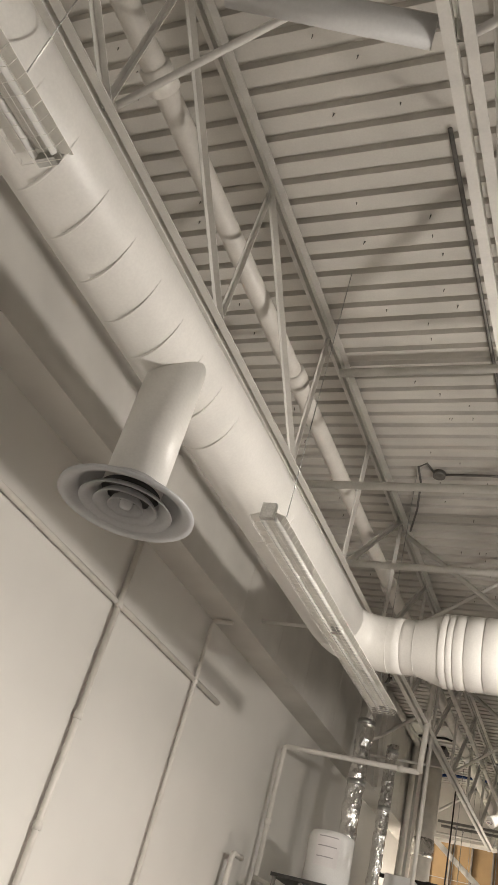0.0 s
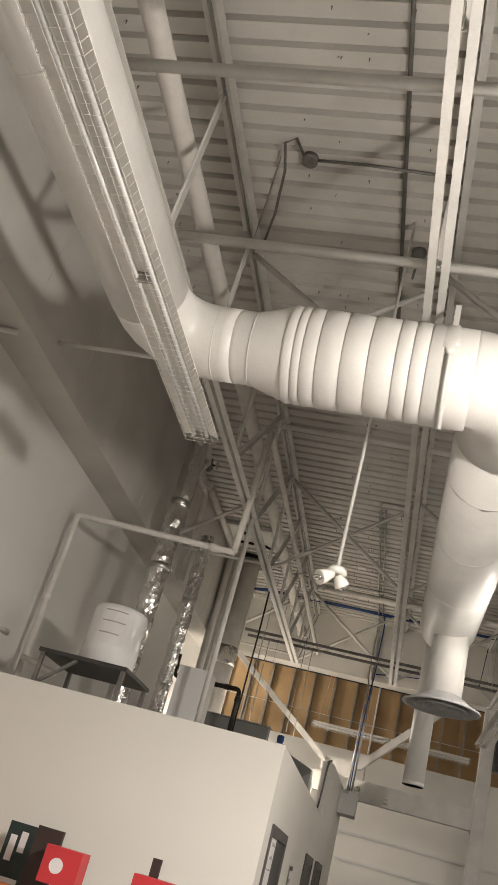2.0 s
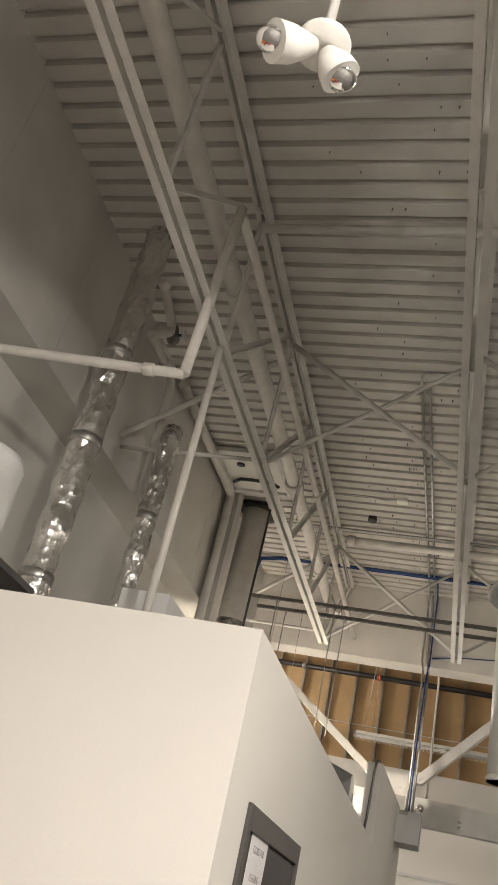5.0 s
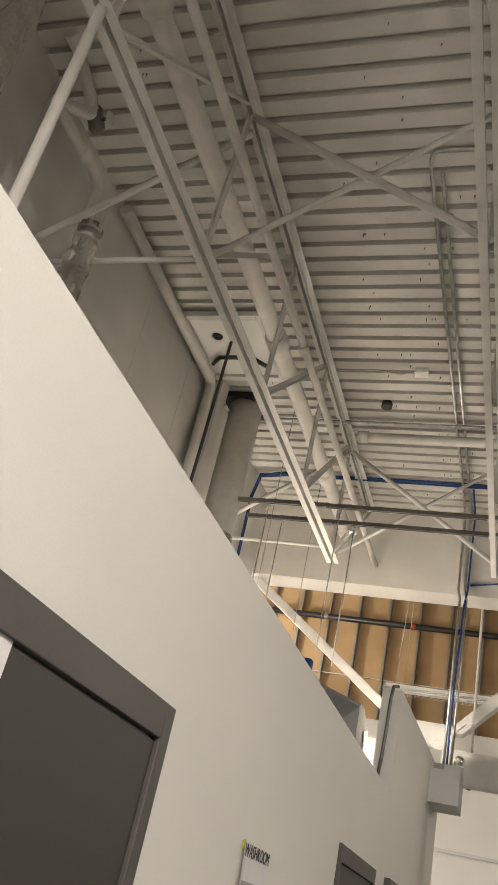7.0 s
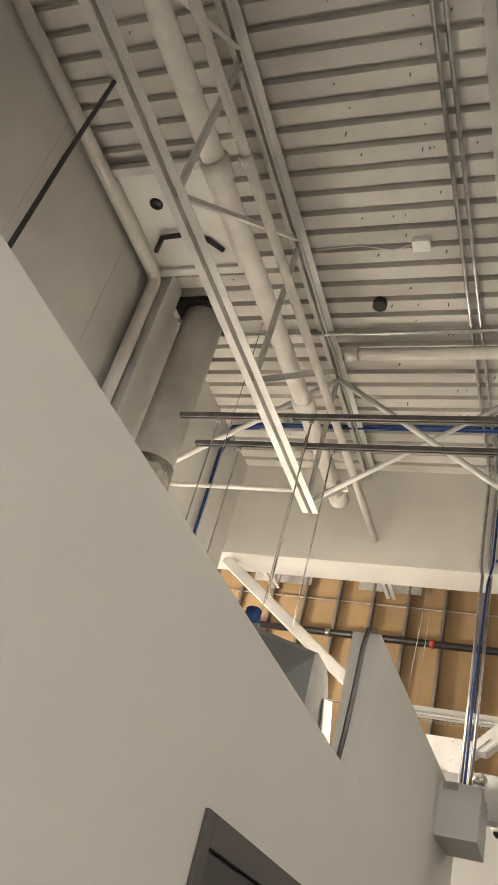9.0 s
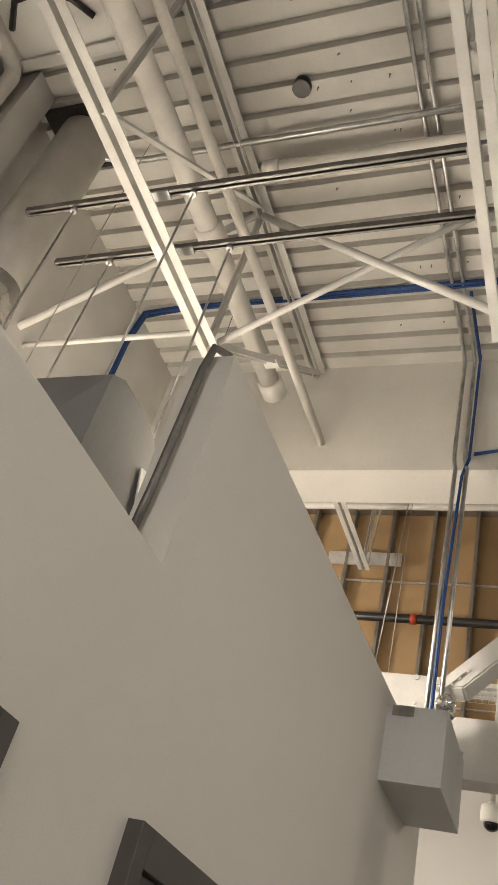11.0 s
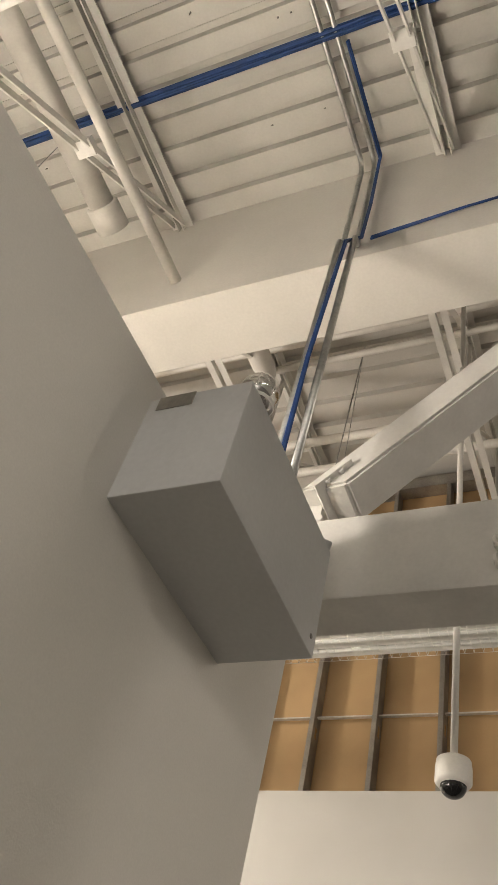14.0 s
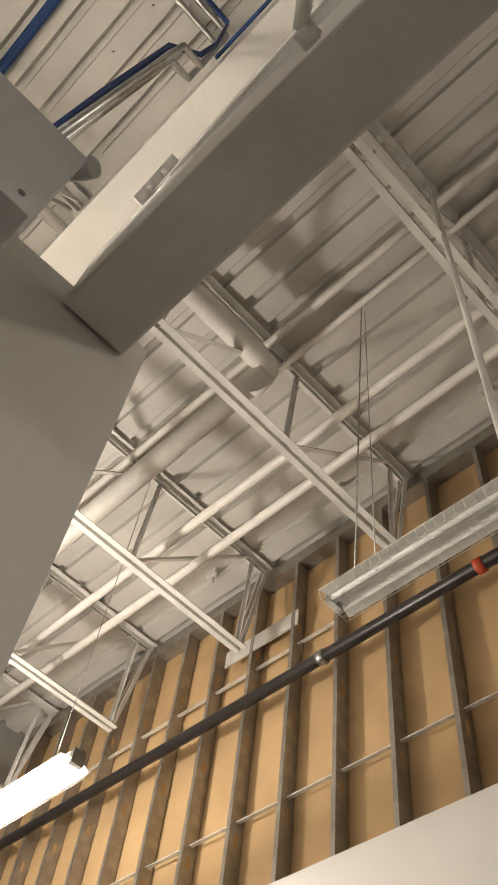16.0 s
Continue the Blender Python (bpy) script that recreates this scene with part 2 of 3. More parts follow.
# far wall: white boarding below, open studs above with brown board behind
SY, BY, WT = 24.95, 25.11, 4.81
far_wall = structure("wall_far", box((-9.5, SY - 0.015, 0), (X_R, BY, WT)), M_WALL, "white boarded lower part of the far wall", "wall")
structure("wall_far_board", box((-9.5, BY, WT), (X_R, BY + 0.03, FAR_DECK + 0.2)), M_BOARD, "brown backing board between bare steel studs", "wall")
for zt, nm in ((2.94, "trim"), (2.35, "trim")):
    structure(nm, box((-1.6, SY - 0.05, zt), (X_R, SY - 0.016, zt + 0.05)), M_GREY, "grey horizontal trim rail on the far wall", "trim")

stud_frame = tagged(thing("stud_wall", (-2.2, SY, WT), "bare galvanised steel stud framing above white boarding", "stud wall"), kind="structure")
SH = FAR_DECK - WT - 0.06
STUD = mesh_of("stud", add_box(add_box(box((-0.004, 0, 0), (0, 0.15, SH)), (-0.042, 0, 0), (-0.004, 0.004, SH)), (-0.042, 0.146, 0), (-0.004, 0.15, SH)), M_STUD)
HOLE = mesh_of("knockout", box((-0.006, 0.055, 0), (0.0015, 0.095, 0.1)), M_BOARD)
for k in range(-19, 13):
    s = new("stud", STUD)
    s.parent = stud_frame
    s.location = (-0.56 * k, 0.0, 0)
    for zz in (0.52, 1.45, 2.5):
        hob = new("knockout", HOLE)
        hob.parent = s
        hob.location = (0, 0, zz)
for zz in (0.72, 2.35):
    part("bridging_channel", bar((-7.2, 0.075, zz), (10.6, 0.075, zz), 0.035, 0.012), M_BRIGHT, stud_frame)
part("top_track", box((-7.2, -0.003, FAR_DECK - WT - 0.22), (10.6, 0.153, FAR_DECK - WT - 0.06)), M_STUD, stud_frame)
for xx in (-0.9, -2.7):
    part("blocking", box((xx - 0.5, 0.004, 2.55), (xx + 0.5, 0.02, 2.75)), M_BRIGHT, stud_frame)

# the office block with its taller end
WX = -1.40
block = structure("wall_block_front", box((LOW_L, 10.5, 0), (WX, 10.62, 2.6)), M_BOX, "white painted drywall front of the office block", "wall")
D1, D2, D3, DH = (10.9, 12.4), (15.52, 17.15), (17.75, 19.25), 1.95


def side_wall():
    bm = bmesh.new()
    t = 0.12
    edges = [10.62, D1[0], D1[1], D2[0], D2[1], 17.5]
    for i, (a, b) in enumerate(zip(edges, edges[1:])):
        add_box(bm, (WX - t, a, DH if i in (1, 3) else 0), (WX, b, 2.6))
    return bm


structure("wall_block_side", side_wall(), M_BOX, "white painted drywall side of the office block with doorways", "wall")


def face_x(y):
    """The taller end wall's face turns slightly outwards towards its far end."""
    return WX + 0.10 * (y - 17.5) / 3.76


def tall_wall():
    bm = bmesh.new()
    for y0, y1, z0 in ((17.5, D3[0], 0), (D3[0], D3[1], DH), (D3[1], 21.26, 0)):
        a, b = ([bm.verts.new(p) for p in ((face_x(y) - 0.17, y, z0), (face_x(y), y, z0), (face_x(y), y, 3.46), (face_x(y) - 0.17, y, 3.46))] for y in (y0, y1))
        for k in range(4):
            bm.faces.new((a[k], a[(k + 1) % 4], b[(k + 1) % 4], b[k]))
        bm.faces.new(a)
        bm.faces.new(b[::-1])
    return bm


structure("wall_block_end", tall_wall(), M_BOX, "taller white drywall end of the office block", "wall")
structure("block_roof", box((LOW_L, 10.63, 2.5), (WX - 0.13, 20.9, 2.56)), M_OLDWALL, "flat top of the office block", "roof")


def door(y0, y1, paper, name, x=WX):
    d = tagged(thing(name, (x, (y0 + y1) / 2, 0), "closed dark grey door in a dark metal frame", "door"), kind="structure")
    w, f = (y1 - y0) / 2, 0.07
    part("door_leaf", box((-0.04, -w + f + 0.004, 0.01), (0.004, w - f - 0.004, DH - f - 0.01), 0.003), M_DOOR, d)
    for s in (-1, 1):
        part("door_jamb", box((-0.13, s * w, 0), (0.018, s * (w - f), DH + 0.03), 0.004), M_FRAME, d)
    part("door_head", box((-0.13, -w + f, DH - f), (0.018, w - f, DH + 0.03), 0.004), M_FRAME, d)
    part("gap_shadow_strip", box((-0.02, -w + f + 0.004, DH - f - 0.01), (-0.004, w - f - 0.004, DH - f - 0.001)), M_BLACK, d)
    hd = part("door_handle", tube(bend((0.0, -w + f + 0.07, 1.05), (0.05, -w + f + 0.07, 1.05), (0.05, -w + f + 0.07, 1.45), 0.03), 0.013), M_CHROME, d, "upright chrome pull handle")
    part("handle_post", tube([(0.0, -w + f + 0.07, 1.42), (0.05, -w + f + 0.07, 1.42)], 0.011), M_CHROME, hd)
    if paper:
        p = thing("notice", (x + 0.0055, y0 + 0.37, 1.73), "white printed paper notice on a dark door", "sign")
        part("sheet", box((0, -0.2, -0.28), (0.002, 0.2, 0.2)), M_PAPER, p)
        lettering("CLOSED FOR", 0.044, (0.0025, 0, 0.08), p, M_INK)
        lettering("CLEANING", 0.044, (0.0025, 0, -0.03), p, M_INK)
        part("print_bar", box((0.002, -0.15, -0.125), (0.003, 0.15, -0.11)), M_INK, p)


door(*D1, True, "door_1")
door(*D2, False, "door_2")
door(*D3, False, "door_3", face_x(18.5) + 0.012)


# ---- roof joists ----
NODES = [19.1 - 1.71 * k for k in range(15)][::-1]


def angle_bar(a, b, w):
    """A rolled steel angle of leg w, open to one side and below."""
    bm = bmesh.new()
    a, b = Vector(a), Vector(b)
    side = (b - a).normalized().cross(Vector((1, 0, 0))).normalized() * (w / 2)
    add_bar(bm, a + side, b + side, 0.005, w, (1, 0, 0))
    off = Vector((w / 2, 0, 0))
    add_bar(bm, a - off, b - off, w, 0.005, (1, 0, 0))
    return bm


def joist(x, y_end, nodes, zb, zt, wall_y, label="white painted open-web steel roof joist"):
    j = thing("roof_joist", (x, nodes[0], zb), label, "joist", "roof joists")
    o = Vector((x, nodes[0], zb))

    def L(y, z, dx=0.0):
        return Vector((x + dx, y, z)) - o

    for s in (-1, 1):
        bm = bmesh.new()
        add_bar(bm, L(Y_B if wall_y < 21 else 21.4, zb - 0.028, s * 0.047), L(y_end, zb - 0.028, s * 0.047), 0.056, 0.007)
        add_bar(bm, L(Y_B if wall_y < 21 else 21.4, zb, s * 0.022), L(y_end, zb, s * 0.022), 0.007, 0.056)
        part("bottom_chord_angle", bm, M_STEEL, j)
        bm = bmesh.new()
        add_bar(bm, L(Y_B if wall_y < 21 else 21.4, zt + 0.03, s * 0.05), L(wall_y, zt + 0.03, s * 0.05), 0.062, 0.008)
        add_bar(bm, L(Y_B if wall_y < 21 else 21.4, zt, s * 0.02), L(wall_y, zt, s * 0.02), 0.007, 0.062)
        part("top_chord_angle", bm, M_STEEL, j)
    mid = 5.5
    for i, y in enumerate(nodes):
        part("web_vertical", angle_bar(L(y, zb, -0.01), L(y + 0.05, zt, -0.01), 0.036), M_STEEL, j)
        k = i - 1 if y < mid else i + 1
        if 0 <= k < len(nodes):
            part("web_diagonal", angle_bar(L(y, zb, 0.012), L(nodes[k] - 0.05, zt, 0.012), 0.046), M_STEEL, j)
    for s in (-1, 1):
        part("end_web", bar(L(nodes[-1] + 0.02, zb + 0.02, s * 0.04), L(wall_y - 0.05, zt - 0.02, s * 0.04), 0.045, 0.012, (1, 0, 0)), M_STEEL, j)
    part("filler_plate", box(L(nodes[-1] + 0.85, (zb + zt) / 2 - 0.03, -0.06), L(nodes[-1] + 0.95, (zb + zt) / 2 + 0.03, 0.06)), M_STEEL, j)
    return j


for xj in (-2.63, -0.72, 1.12, 2.95, 4.8, 6.6):
    joist(xj, 19.24 if xj < -2 else 19.2, NODES, 5.33, 6.86, 20.93)
FAR_NODES = [21.9, 23.3, 24.66]
for xj in (-8.7, -6.8, -4.9, -3.0, -1.1, 0.8, 2.7, 4.6):
    joist(xj, 24.72, FAR_NODES, 7.16, 8.42, 24.94, "cream painted open-web joist over the far space")


def brace_bar(name, a, b, r, label, mat=None, category="bridging bar"):
    o = Vector(a)
    t = thing(name, o, label, category, "bridging between the joists")
    part("bar", tube([(0, 0, 0), Vector(b) - o], r, 8), mat or M_STEEL, t)
    return t


WB = "white painted steel bridging bar between joists"
for y, z in ((5.82, 5.42), (7.25, 5.42)):
    brace_bar("bridging_bar", (-2.66, y, z), (X_R - 0.1, y + 0.02, z), 0.036, WB)
for y, z in ((5.86, 6.74), (12.3, 6.74)):
    brace_bar("bridging_bar", (-2.6, y, z), (X_R - 0.1, y + 0.02, z), 0.042, WB)
for y in (2.0, 9.0, 14.0, 19.1):
    for xa, xb in ((-2.59, -0.72), (-0.72, 1.12), (1.12, 2.95)):
        brace_bar("cross_bridging", (xa, y, 6.78), (xb, y - 0.03, 5.38), 0.03, WB)
        brace_bar("cross_bridging", (xa, y + 0.03, 5.38), (xb, y + 0.08, 6.76), 0.024, WB)
for y in (14.0, 18.95):
    brace_bar("cross_bridging", (WALL_L, y, 5.5), (-2.62, y + 0.1, 6.72), 0.03, WB)
    brace_bar("bridging_bar", (WALL_L, y + 0.13, 5.44), (-2.65, y + 0.13, 5.44), 0.022, WB)
brace_bar("bridging_bar", (WALL_L, 9.0, 5.44), (-2.65, 9.0, 5.44), 0.022, WB)

# braced frame under the bulkhead
HW = "white painted square steel brace of the braced frame"
frame_beam = thing("frame_beam", (-1.2, 21.12, 3.34), "heavy white painted steel beam of the braced frame", "beam")
part("beam", box((-0.095, -0.115, -0.005), (2.45, 0.08, 0.39), 0.008), M_STEEL, frame_beam)
part("left_beam", box((-3.2, -0.1, 0), (-0.29, 0.1, 0.38), 0.012), M_STEEL, frame_beam)
part("gusset_plate", box((-0.7, -0.012, 0.385), (0.0, 0.012, 0.7)), M_STEEL, frame_beam)
for bx, bz in ((-0.2, 0.5), (-0.1, 0.6), (-0.2, 0.68), (0.0, 0.5)):
    part("bolt", tube([(bx, -0.03, bz), (bx, -0.01, bz)], 0.018, 8), M_STEEL, frame_beam)


def frame_brace(a, b, w, d, slot=True):
    o = Vector(a)
    t = thing("frame_brace", o, HW, "brace", "braces of the frame")
    bm = bar((0, 0, 0), Vector(b) - o, d, w, (0.7, 0, 0.7))
    bmesh.ops.bevel(bm, geom=list(bm.edges), offset=0.012, segments=2, affect="EDGES")
    part("brace", bm, M_STEEL, t)
    d = (Vector(b) - o).normalized()
    part("end_plate", bar(d * -0.03, d * 0.16, 0.014, w + 0.06, (0, 1, 0)), M_STEEL, t)
    for k in (0.03, 0.1):
        part("bolt", tube([d * k + Vector((0, -0.13, 0)), d * k + Vector((0, -0.1, 0))], 0.016, 8), M_STEEL, t)
    return t


frame_brace((-1.17, 21.12, 3.93), (0.45, 21.12, 5.55), 0.22, 0.2)
frame_brace((-1.75, 21.12, 3.9), (-4.2, 21.12, 5.72), 0.12, 0.12)
col = thing("steel_column", (1.33, 21.12, 0), "white painted square steel column", "column")
part("shaft", box((-0.13, -0.13, 0), (0.13, 0.13, 5.71), 0.012), M_STEEL, col)
col = thing("steel_column", (-1.5, 21.12, 0), "white painted square steel column behind the drywall", "column")
part("shaft", box((-0.09, -0.1, 0), (0.0, 0.1, 3.33), 0.006), M_STEEL, col)

# ---- ducts ----
def duct_rib(parent, centre, axis, r, w=0.009):
    c, a = Vector(centre), Vector(axis).normalized()
    part("seam_rib", tube([c - a * w, c - a * w * 0.4, c + a * w * 0.4, c + a * w], [r, r + 0.007, r + 0.007, r], 40), M_DUCT, parent)


DZ = 4.70
duct = thing("spiral_duct", (-2.48, 7.5, DZ), "white painted round sheet-metal air duct with ribbed seams", "duct")
R1, R2 = 0.265, 0.335
part("long_run", tube([(-0.18, -14.4, 0), (-0.06, -0.5, 0)], R1, 48), M_DUCT, duct)
part("elbow", tube(bend((-0.06, -0.51, 0), (-0.05, 0, 0), (0.5, 0, 0), 0.46, 7), R1 * 0.985, 48), M_DUCT, duct)
part("reducer", tube([(0.47, 0, 0), (0.53, 0, 0), (0.62, 0, 0), (0.86, 0, 0), (0.88, 0, 0)], [R1 * 0.98, 0.258, 0.258, R2 - 0.006, R2 - 0.006], 48), M_DUCT, duct)
GORES = (0.87, 0.94, 1.0, 1.1, 1.26, 1.43, 1.6, 1.7, 1.8, 2.1)
for g0, g1 in zip(GORES, GORES[1:]):
    part("gore", tube([(g0, 0, 0), (g0 + 0.012, 0, 0), (g1 - 0.004, 0, 0), (g1, 0, 0)], [R2 - 0.001, R2 + 0.007, R2 + 0.001, R2 - 0.003], 48), M_DUCT, duct)
part("far_elbow", tube(bend((2.08, 0, 0), (2.38, 0, 0), (2.38, 0.62, 0), 0.3, 5), R2, 48), M_DUCT, duct)
part("far_run", tube([(2.38, 0.6, 0), (2.38, 5.3, 0), (2.38, 5.36, 0), (2.38, 5.6, 0)], [R2, R2, R2 * 0.97, R2 * 0.62], 48), M_DUCT, duct)
for dy in [-6.0 + 0.3 * k for k in range(9)] + [-2.4]:
    duct_rib(duct, (-0.055 + 0.0086 * dy, dy, 0), (0.3, 1, 0.1), R1)
for dx, rr in ((0.36, R1 * 0.975), (0.62, 0.256)):
    duct_rib(duct, (dx, 0, 0), (1, 0.04, 0), rr)
for dy in (1.2, 2.4, 3.6):
    duct_rib(duct, (2.38, dy, 0), (0.1, 1, 0), R2)
strap = thing("duct_strap", (-0.55, 7.5, DZ), "white steel strap hanging the duct from the joist", "strap")
part("band", tube([(-0.03, 0, 0), (-0.03, 0, 0.001), (0.03, 0, 0.001), (0.03, 0, 0)], [R2, R2 + 0.012, R2 + 0.012, R2], 40), M_STEEL, strap)
part("hanger", box((-0.02, -0.01, R2), (0.02, 0.01, 5.3 - DZ)), M_STEEL, strap)


def drop_diffuser(place, top, pipe_r, r):
    d = thing("ceiling_diffuser", place, "round grey ring air diffuser under a white duct drop", "diffuser", "round diffusers")
    part("drop_pipe", tube([(0, 0, 0.09), (0, 0, top)], pipe_r, 40), M_DUCT, d)
    part("outer_cone", lathe([(pipe_r, 0.14), (r * 0.75, 0.06), (r, 0.012), (r, -0.004), (r * 0.86, 0.004), (r * 0.74, 0.05)]), M_BLADE, d)
    for f in (0.68, 0.47, 0.26):
        part("cone_ring", lathe([(r * f * 0.66, 0.05), (r * f * 0.86, 0.012), (r * f, -0.015), (r * f * 1.01, -0.008), (r * f * 0.84, 0.032)]), M_BLADE, d)
    part("centre_button", lathe([(0.0, -0.012), (r * 0.08, -0.01), (r * 0.1, 0.02)]), M_BLADE, d)
    # Black disc stands in for the shade inside the drop pipe.
    part("throat_shade", lathe([(0.0, 0.088), (pipe_r * 0.99, 0.088), (pipe_r * 0.99, 0.12)]), M_BLACK, d)
    return d


drop_diffuser((-2.5, 3.3, 3.6), DZ - 3.6 - 0.1, 0.17, 0.385)
drop_diffuser((-0.06, 12.3, 3.62), DZ - 3.62 - 0.1, 0.2, 0.42)


# ---- strip lights ----
def strip_light(x, y0, y1, z, along_x=False, lit=False, label="white industrial strip light with a wire guard, unlit"):
    n = y1 - y0
    s = thing("strip_light", (y0, x, z) if along_x else (x, y0, z), label, "strip light", "strip lights")

    def P(a, b, c):
        return (b, a, c) if along_x else (a, b, c)

    part("housing", box(P(-0.045, 0, 0.03), P(0.045, n, 0.09), 0.004), M_PLASTIC, s)
    bm = bmesh.new()
    for sgn in (-1, 1):
        add_bar(bm, P(sgn * 0.085, 0.0, 0.02), P(sgn * 0.085, n, 0.02), 0.1 if not along_x else 0.1, 0.004, (sgn * 0.35, 0, 1) if not along_x else (0, sgn * 0.35, 1))
    part("reflector", bm, M_PLASTIC, s)
    for sgn in (-1, 1):
        part("tube", tube([P(sgn * 0.05, 0.03, -0.005), P(sgn * 0.05, n - 0.03, -0.005)], 0.016, 10), M_GLOW if lit else M_LENS, s)
    bm = bmesh.new()
    for k in range(int(n / 0.06) + 1):
        b = k * 0.06
        pts = [P(-0.13, b, 0.0), P(-0.11, b, -0.045), P(0.11, b, -0.045), P(0.13, b, 0.0)]
        add_tube(bm, pts, 0.0017, 4, False)
    for a in (-0.11, -0.04, 0.04, 0.11):
        add_tube(bm, [P(a, 0, -0.047), P(a, n, -0.047)], 0.0017, 4, False)
    part("wire_guard", bm, M_PLASTIC, s)
    for b in (0.0, n / 2, n):
        part("end_bracket", box(P(-0.05, b - 0.02, -0.02), P(0.05, b + 0.02, 0.095)), M_GALV, s)
    for b in (0.3, n - 0.3):
        part("hanger_rod", tube([P(0, b, 0.08), P(0, b, (FAR_DECK if along_x else DECK) - z + 0.01)], 0.004, 6), M_GALV, s)
    return s


strip_light(-2.26, 4.5, 8.16, 4.29)
strip_light(-2.28, -2.0, 1.62, 4.29)
strip_light(0.9, 13.9, 17.5, 4.29)
strip_light(23.3, -2.45, 1.2, 4.95, True)
strip_light(23.3, -8.2, -4.75, 4.95, True, True, "white industrial strip light with a wire guard, lit")
# Lit strips out of view, added as fixtures for the unseen lamps.
UNSEEN_LIT = "white industrial strip light with a wire guard, lit"
strip_light(1.3, 3.7, 7.3, 3.95, False, True, UNSEEN_LIT)
strip_light(0.9, -4.2, -0.6, 4.15, False, True, UNSEEN_LIT)
# Strip lit out of view to carry the added beam lamp.
strip_light(0.85, 9.4, 13.0, 4.3, False, True, UNSEEN_LIT)
strip_light(2.4, 14.6, 18.2, 4.2, False, True, UNSEEN_LIT)
# Hidden strip added on the office roof to carry the deck lamp.
strip_light(-3.2, 18.0, 20.4, 3.05, False, True, UNSEEN_LIT)
strip_light(23.3, 4.2, 7.8, 4.95, True, True, UNSEEN_LIT)


# ---- pipes and cables ----
def pipe(name, pts, r, mat, label, category="pipe", sides=14, fittings=()):
    o = Vector(pts[0])
    t = thing(name, o, label, category)
    part("run", tube([Vector(p) - o for p in pts], r, sides), mat, t)
    for p, d in fittings:
        c, d = Vector(p) - o, Vector(d).normalized()
        part("coupling", tube([c - d * r * 1.1, c - d * r, c + d * r, c + d * r * 1.1], [r, r * 1.28, r * 1.28, r], sides), mat, t)
    return t


Yd = (0, 1, 0)
pipe("sprinkler_main", [(-2.82, Y_B, 6.3), (-2.82, 20.55, 6.3)], 0.085, M_PIPE, "thick white painted sprinkler main hung between joists", "pipe", 24, [((-2.82, y, 6.3), Yd) for y in (2.4, 5.4, 9.5, 12.7, 16.2, 18.9, 20.5)])
pipe("branch_pipe", [(-2.55, 11.62, 6.2), (-2.5, 12.0, 6.12), (-2.43, 20.93, 6.02)], 0.038, M_PIPE, "thin white painted pipe running into the bulkhead", "pipe", 14, [((-2.47, 16.0, 6.06), Yd)])
pipe("drop_pipe", [(-2.55, 11.6, 6.24), (-2.6, 11.6, 4.64)], 0.04, M_PIPE, "white painted pipe dropping from the joists", "pipe")
pipe("cross_pipe", bend((-2.6, 11.6, 4.64), (-4.45, 11.35, 4.62), (-4.45, 11.35, 2.6), 0.06), 0.036, M_PIPE, "white painted pipe turning down beside the tank", "pipe", 14, [((-2.85, 11.566, 4.637), (1, 0.13, 0)), ((-4.45, 11.35, 3.6), (0, 0, 1))])
pipe("riser_pipe", [(-2.62, 12.15, 5.3), (-2.62, 12.2, 2.56)], 0.03, M_PIPE, "white painted pipe rising from the office roof", "pipe")
pipe("wall_pipe", [(LOW_L + 0.06, 6.5, 0), (LOW_L + 0.06, 6.5, 5.2)], 0.032, M_PIPE, "white painted pipe running up the side wall", "pipe", 12, [((LOW_L + 0.06, 6.5, z), (0, 0, 1)) for z in (2.35, 3.3, 4.4)])
pipe("wall_pipe", bend((LOW_L + 0.06, 8.45, 0), (LOW_L + 0.06, 8.45, 5.15), (LOW_L + 0.3, 8.5, 5.17), 0.05), 0.026, M_PIPE, "white painted pipe running up the side wall", "pipe", 12, [((LOW_L + 0.06, 8.45, 4.4), (0, 0, 1))])
pipe("wall_conduit", [(LOW_L + 0.04, Y_B, 4.42), (LOW_L + 0.04, 9.2, 4.42)], 0.03, M_PIPE, "white painted pipe running along the side wall", "pipe", 12, [((LOW_L + 0.04, 6.5, 4.42), Yd)])
pipe("corner_pipe", bend((-4.08, 14.9, 6.8), (-4.08, 17.66, 6.8), (-4.08, 17.66, 3.0), 0.12), 0.06, M_PIPE, "white painted pipe along the head of the wall", "pipe")
pipe("deck_pipe", [(-2.45, 18.72, 6.78), (X_R, 18.72, 6.78)], 0.06, M_PIPE, "white painted pipe under the roof deck", "pipe", 16, [((-2.4, 18.72, 6.78), (1, 0, 0))])
pipe("deck_conduit", bend((X_R, 18.52, 6.86), (-3.5, 18.52, 6.86), (-3.75, 18.35, 6.7), 0.15), 0.022, M_GALV, "bare metal conduit under the roof deck", "conduit")
pipe("dark_conduit", [(-1.2, 3.5, 6.93), (-1.18, 10.2, 6.93)], 0.018, M_STRUT, "dark thin conduit under the roof deck", "conduit", 8)
pipe("silver_conduit", [(-0.98, -2.0, 6.9), (-0.98, 5.6, 6.9)], 0.014, M_GALV, "thin bare conduit under the roof deck", "conduit", 8)
pipe("cross_tube", [(-1.75, 1.6, 5.42), (-0.85, 2.0, 5.42)], 0.075, M_GREY, "grey round duct stub crossing the joists", "duct", 20)
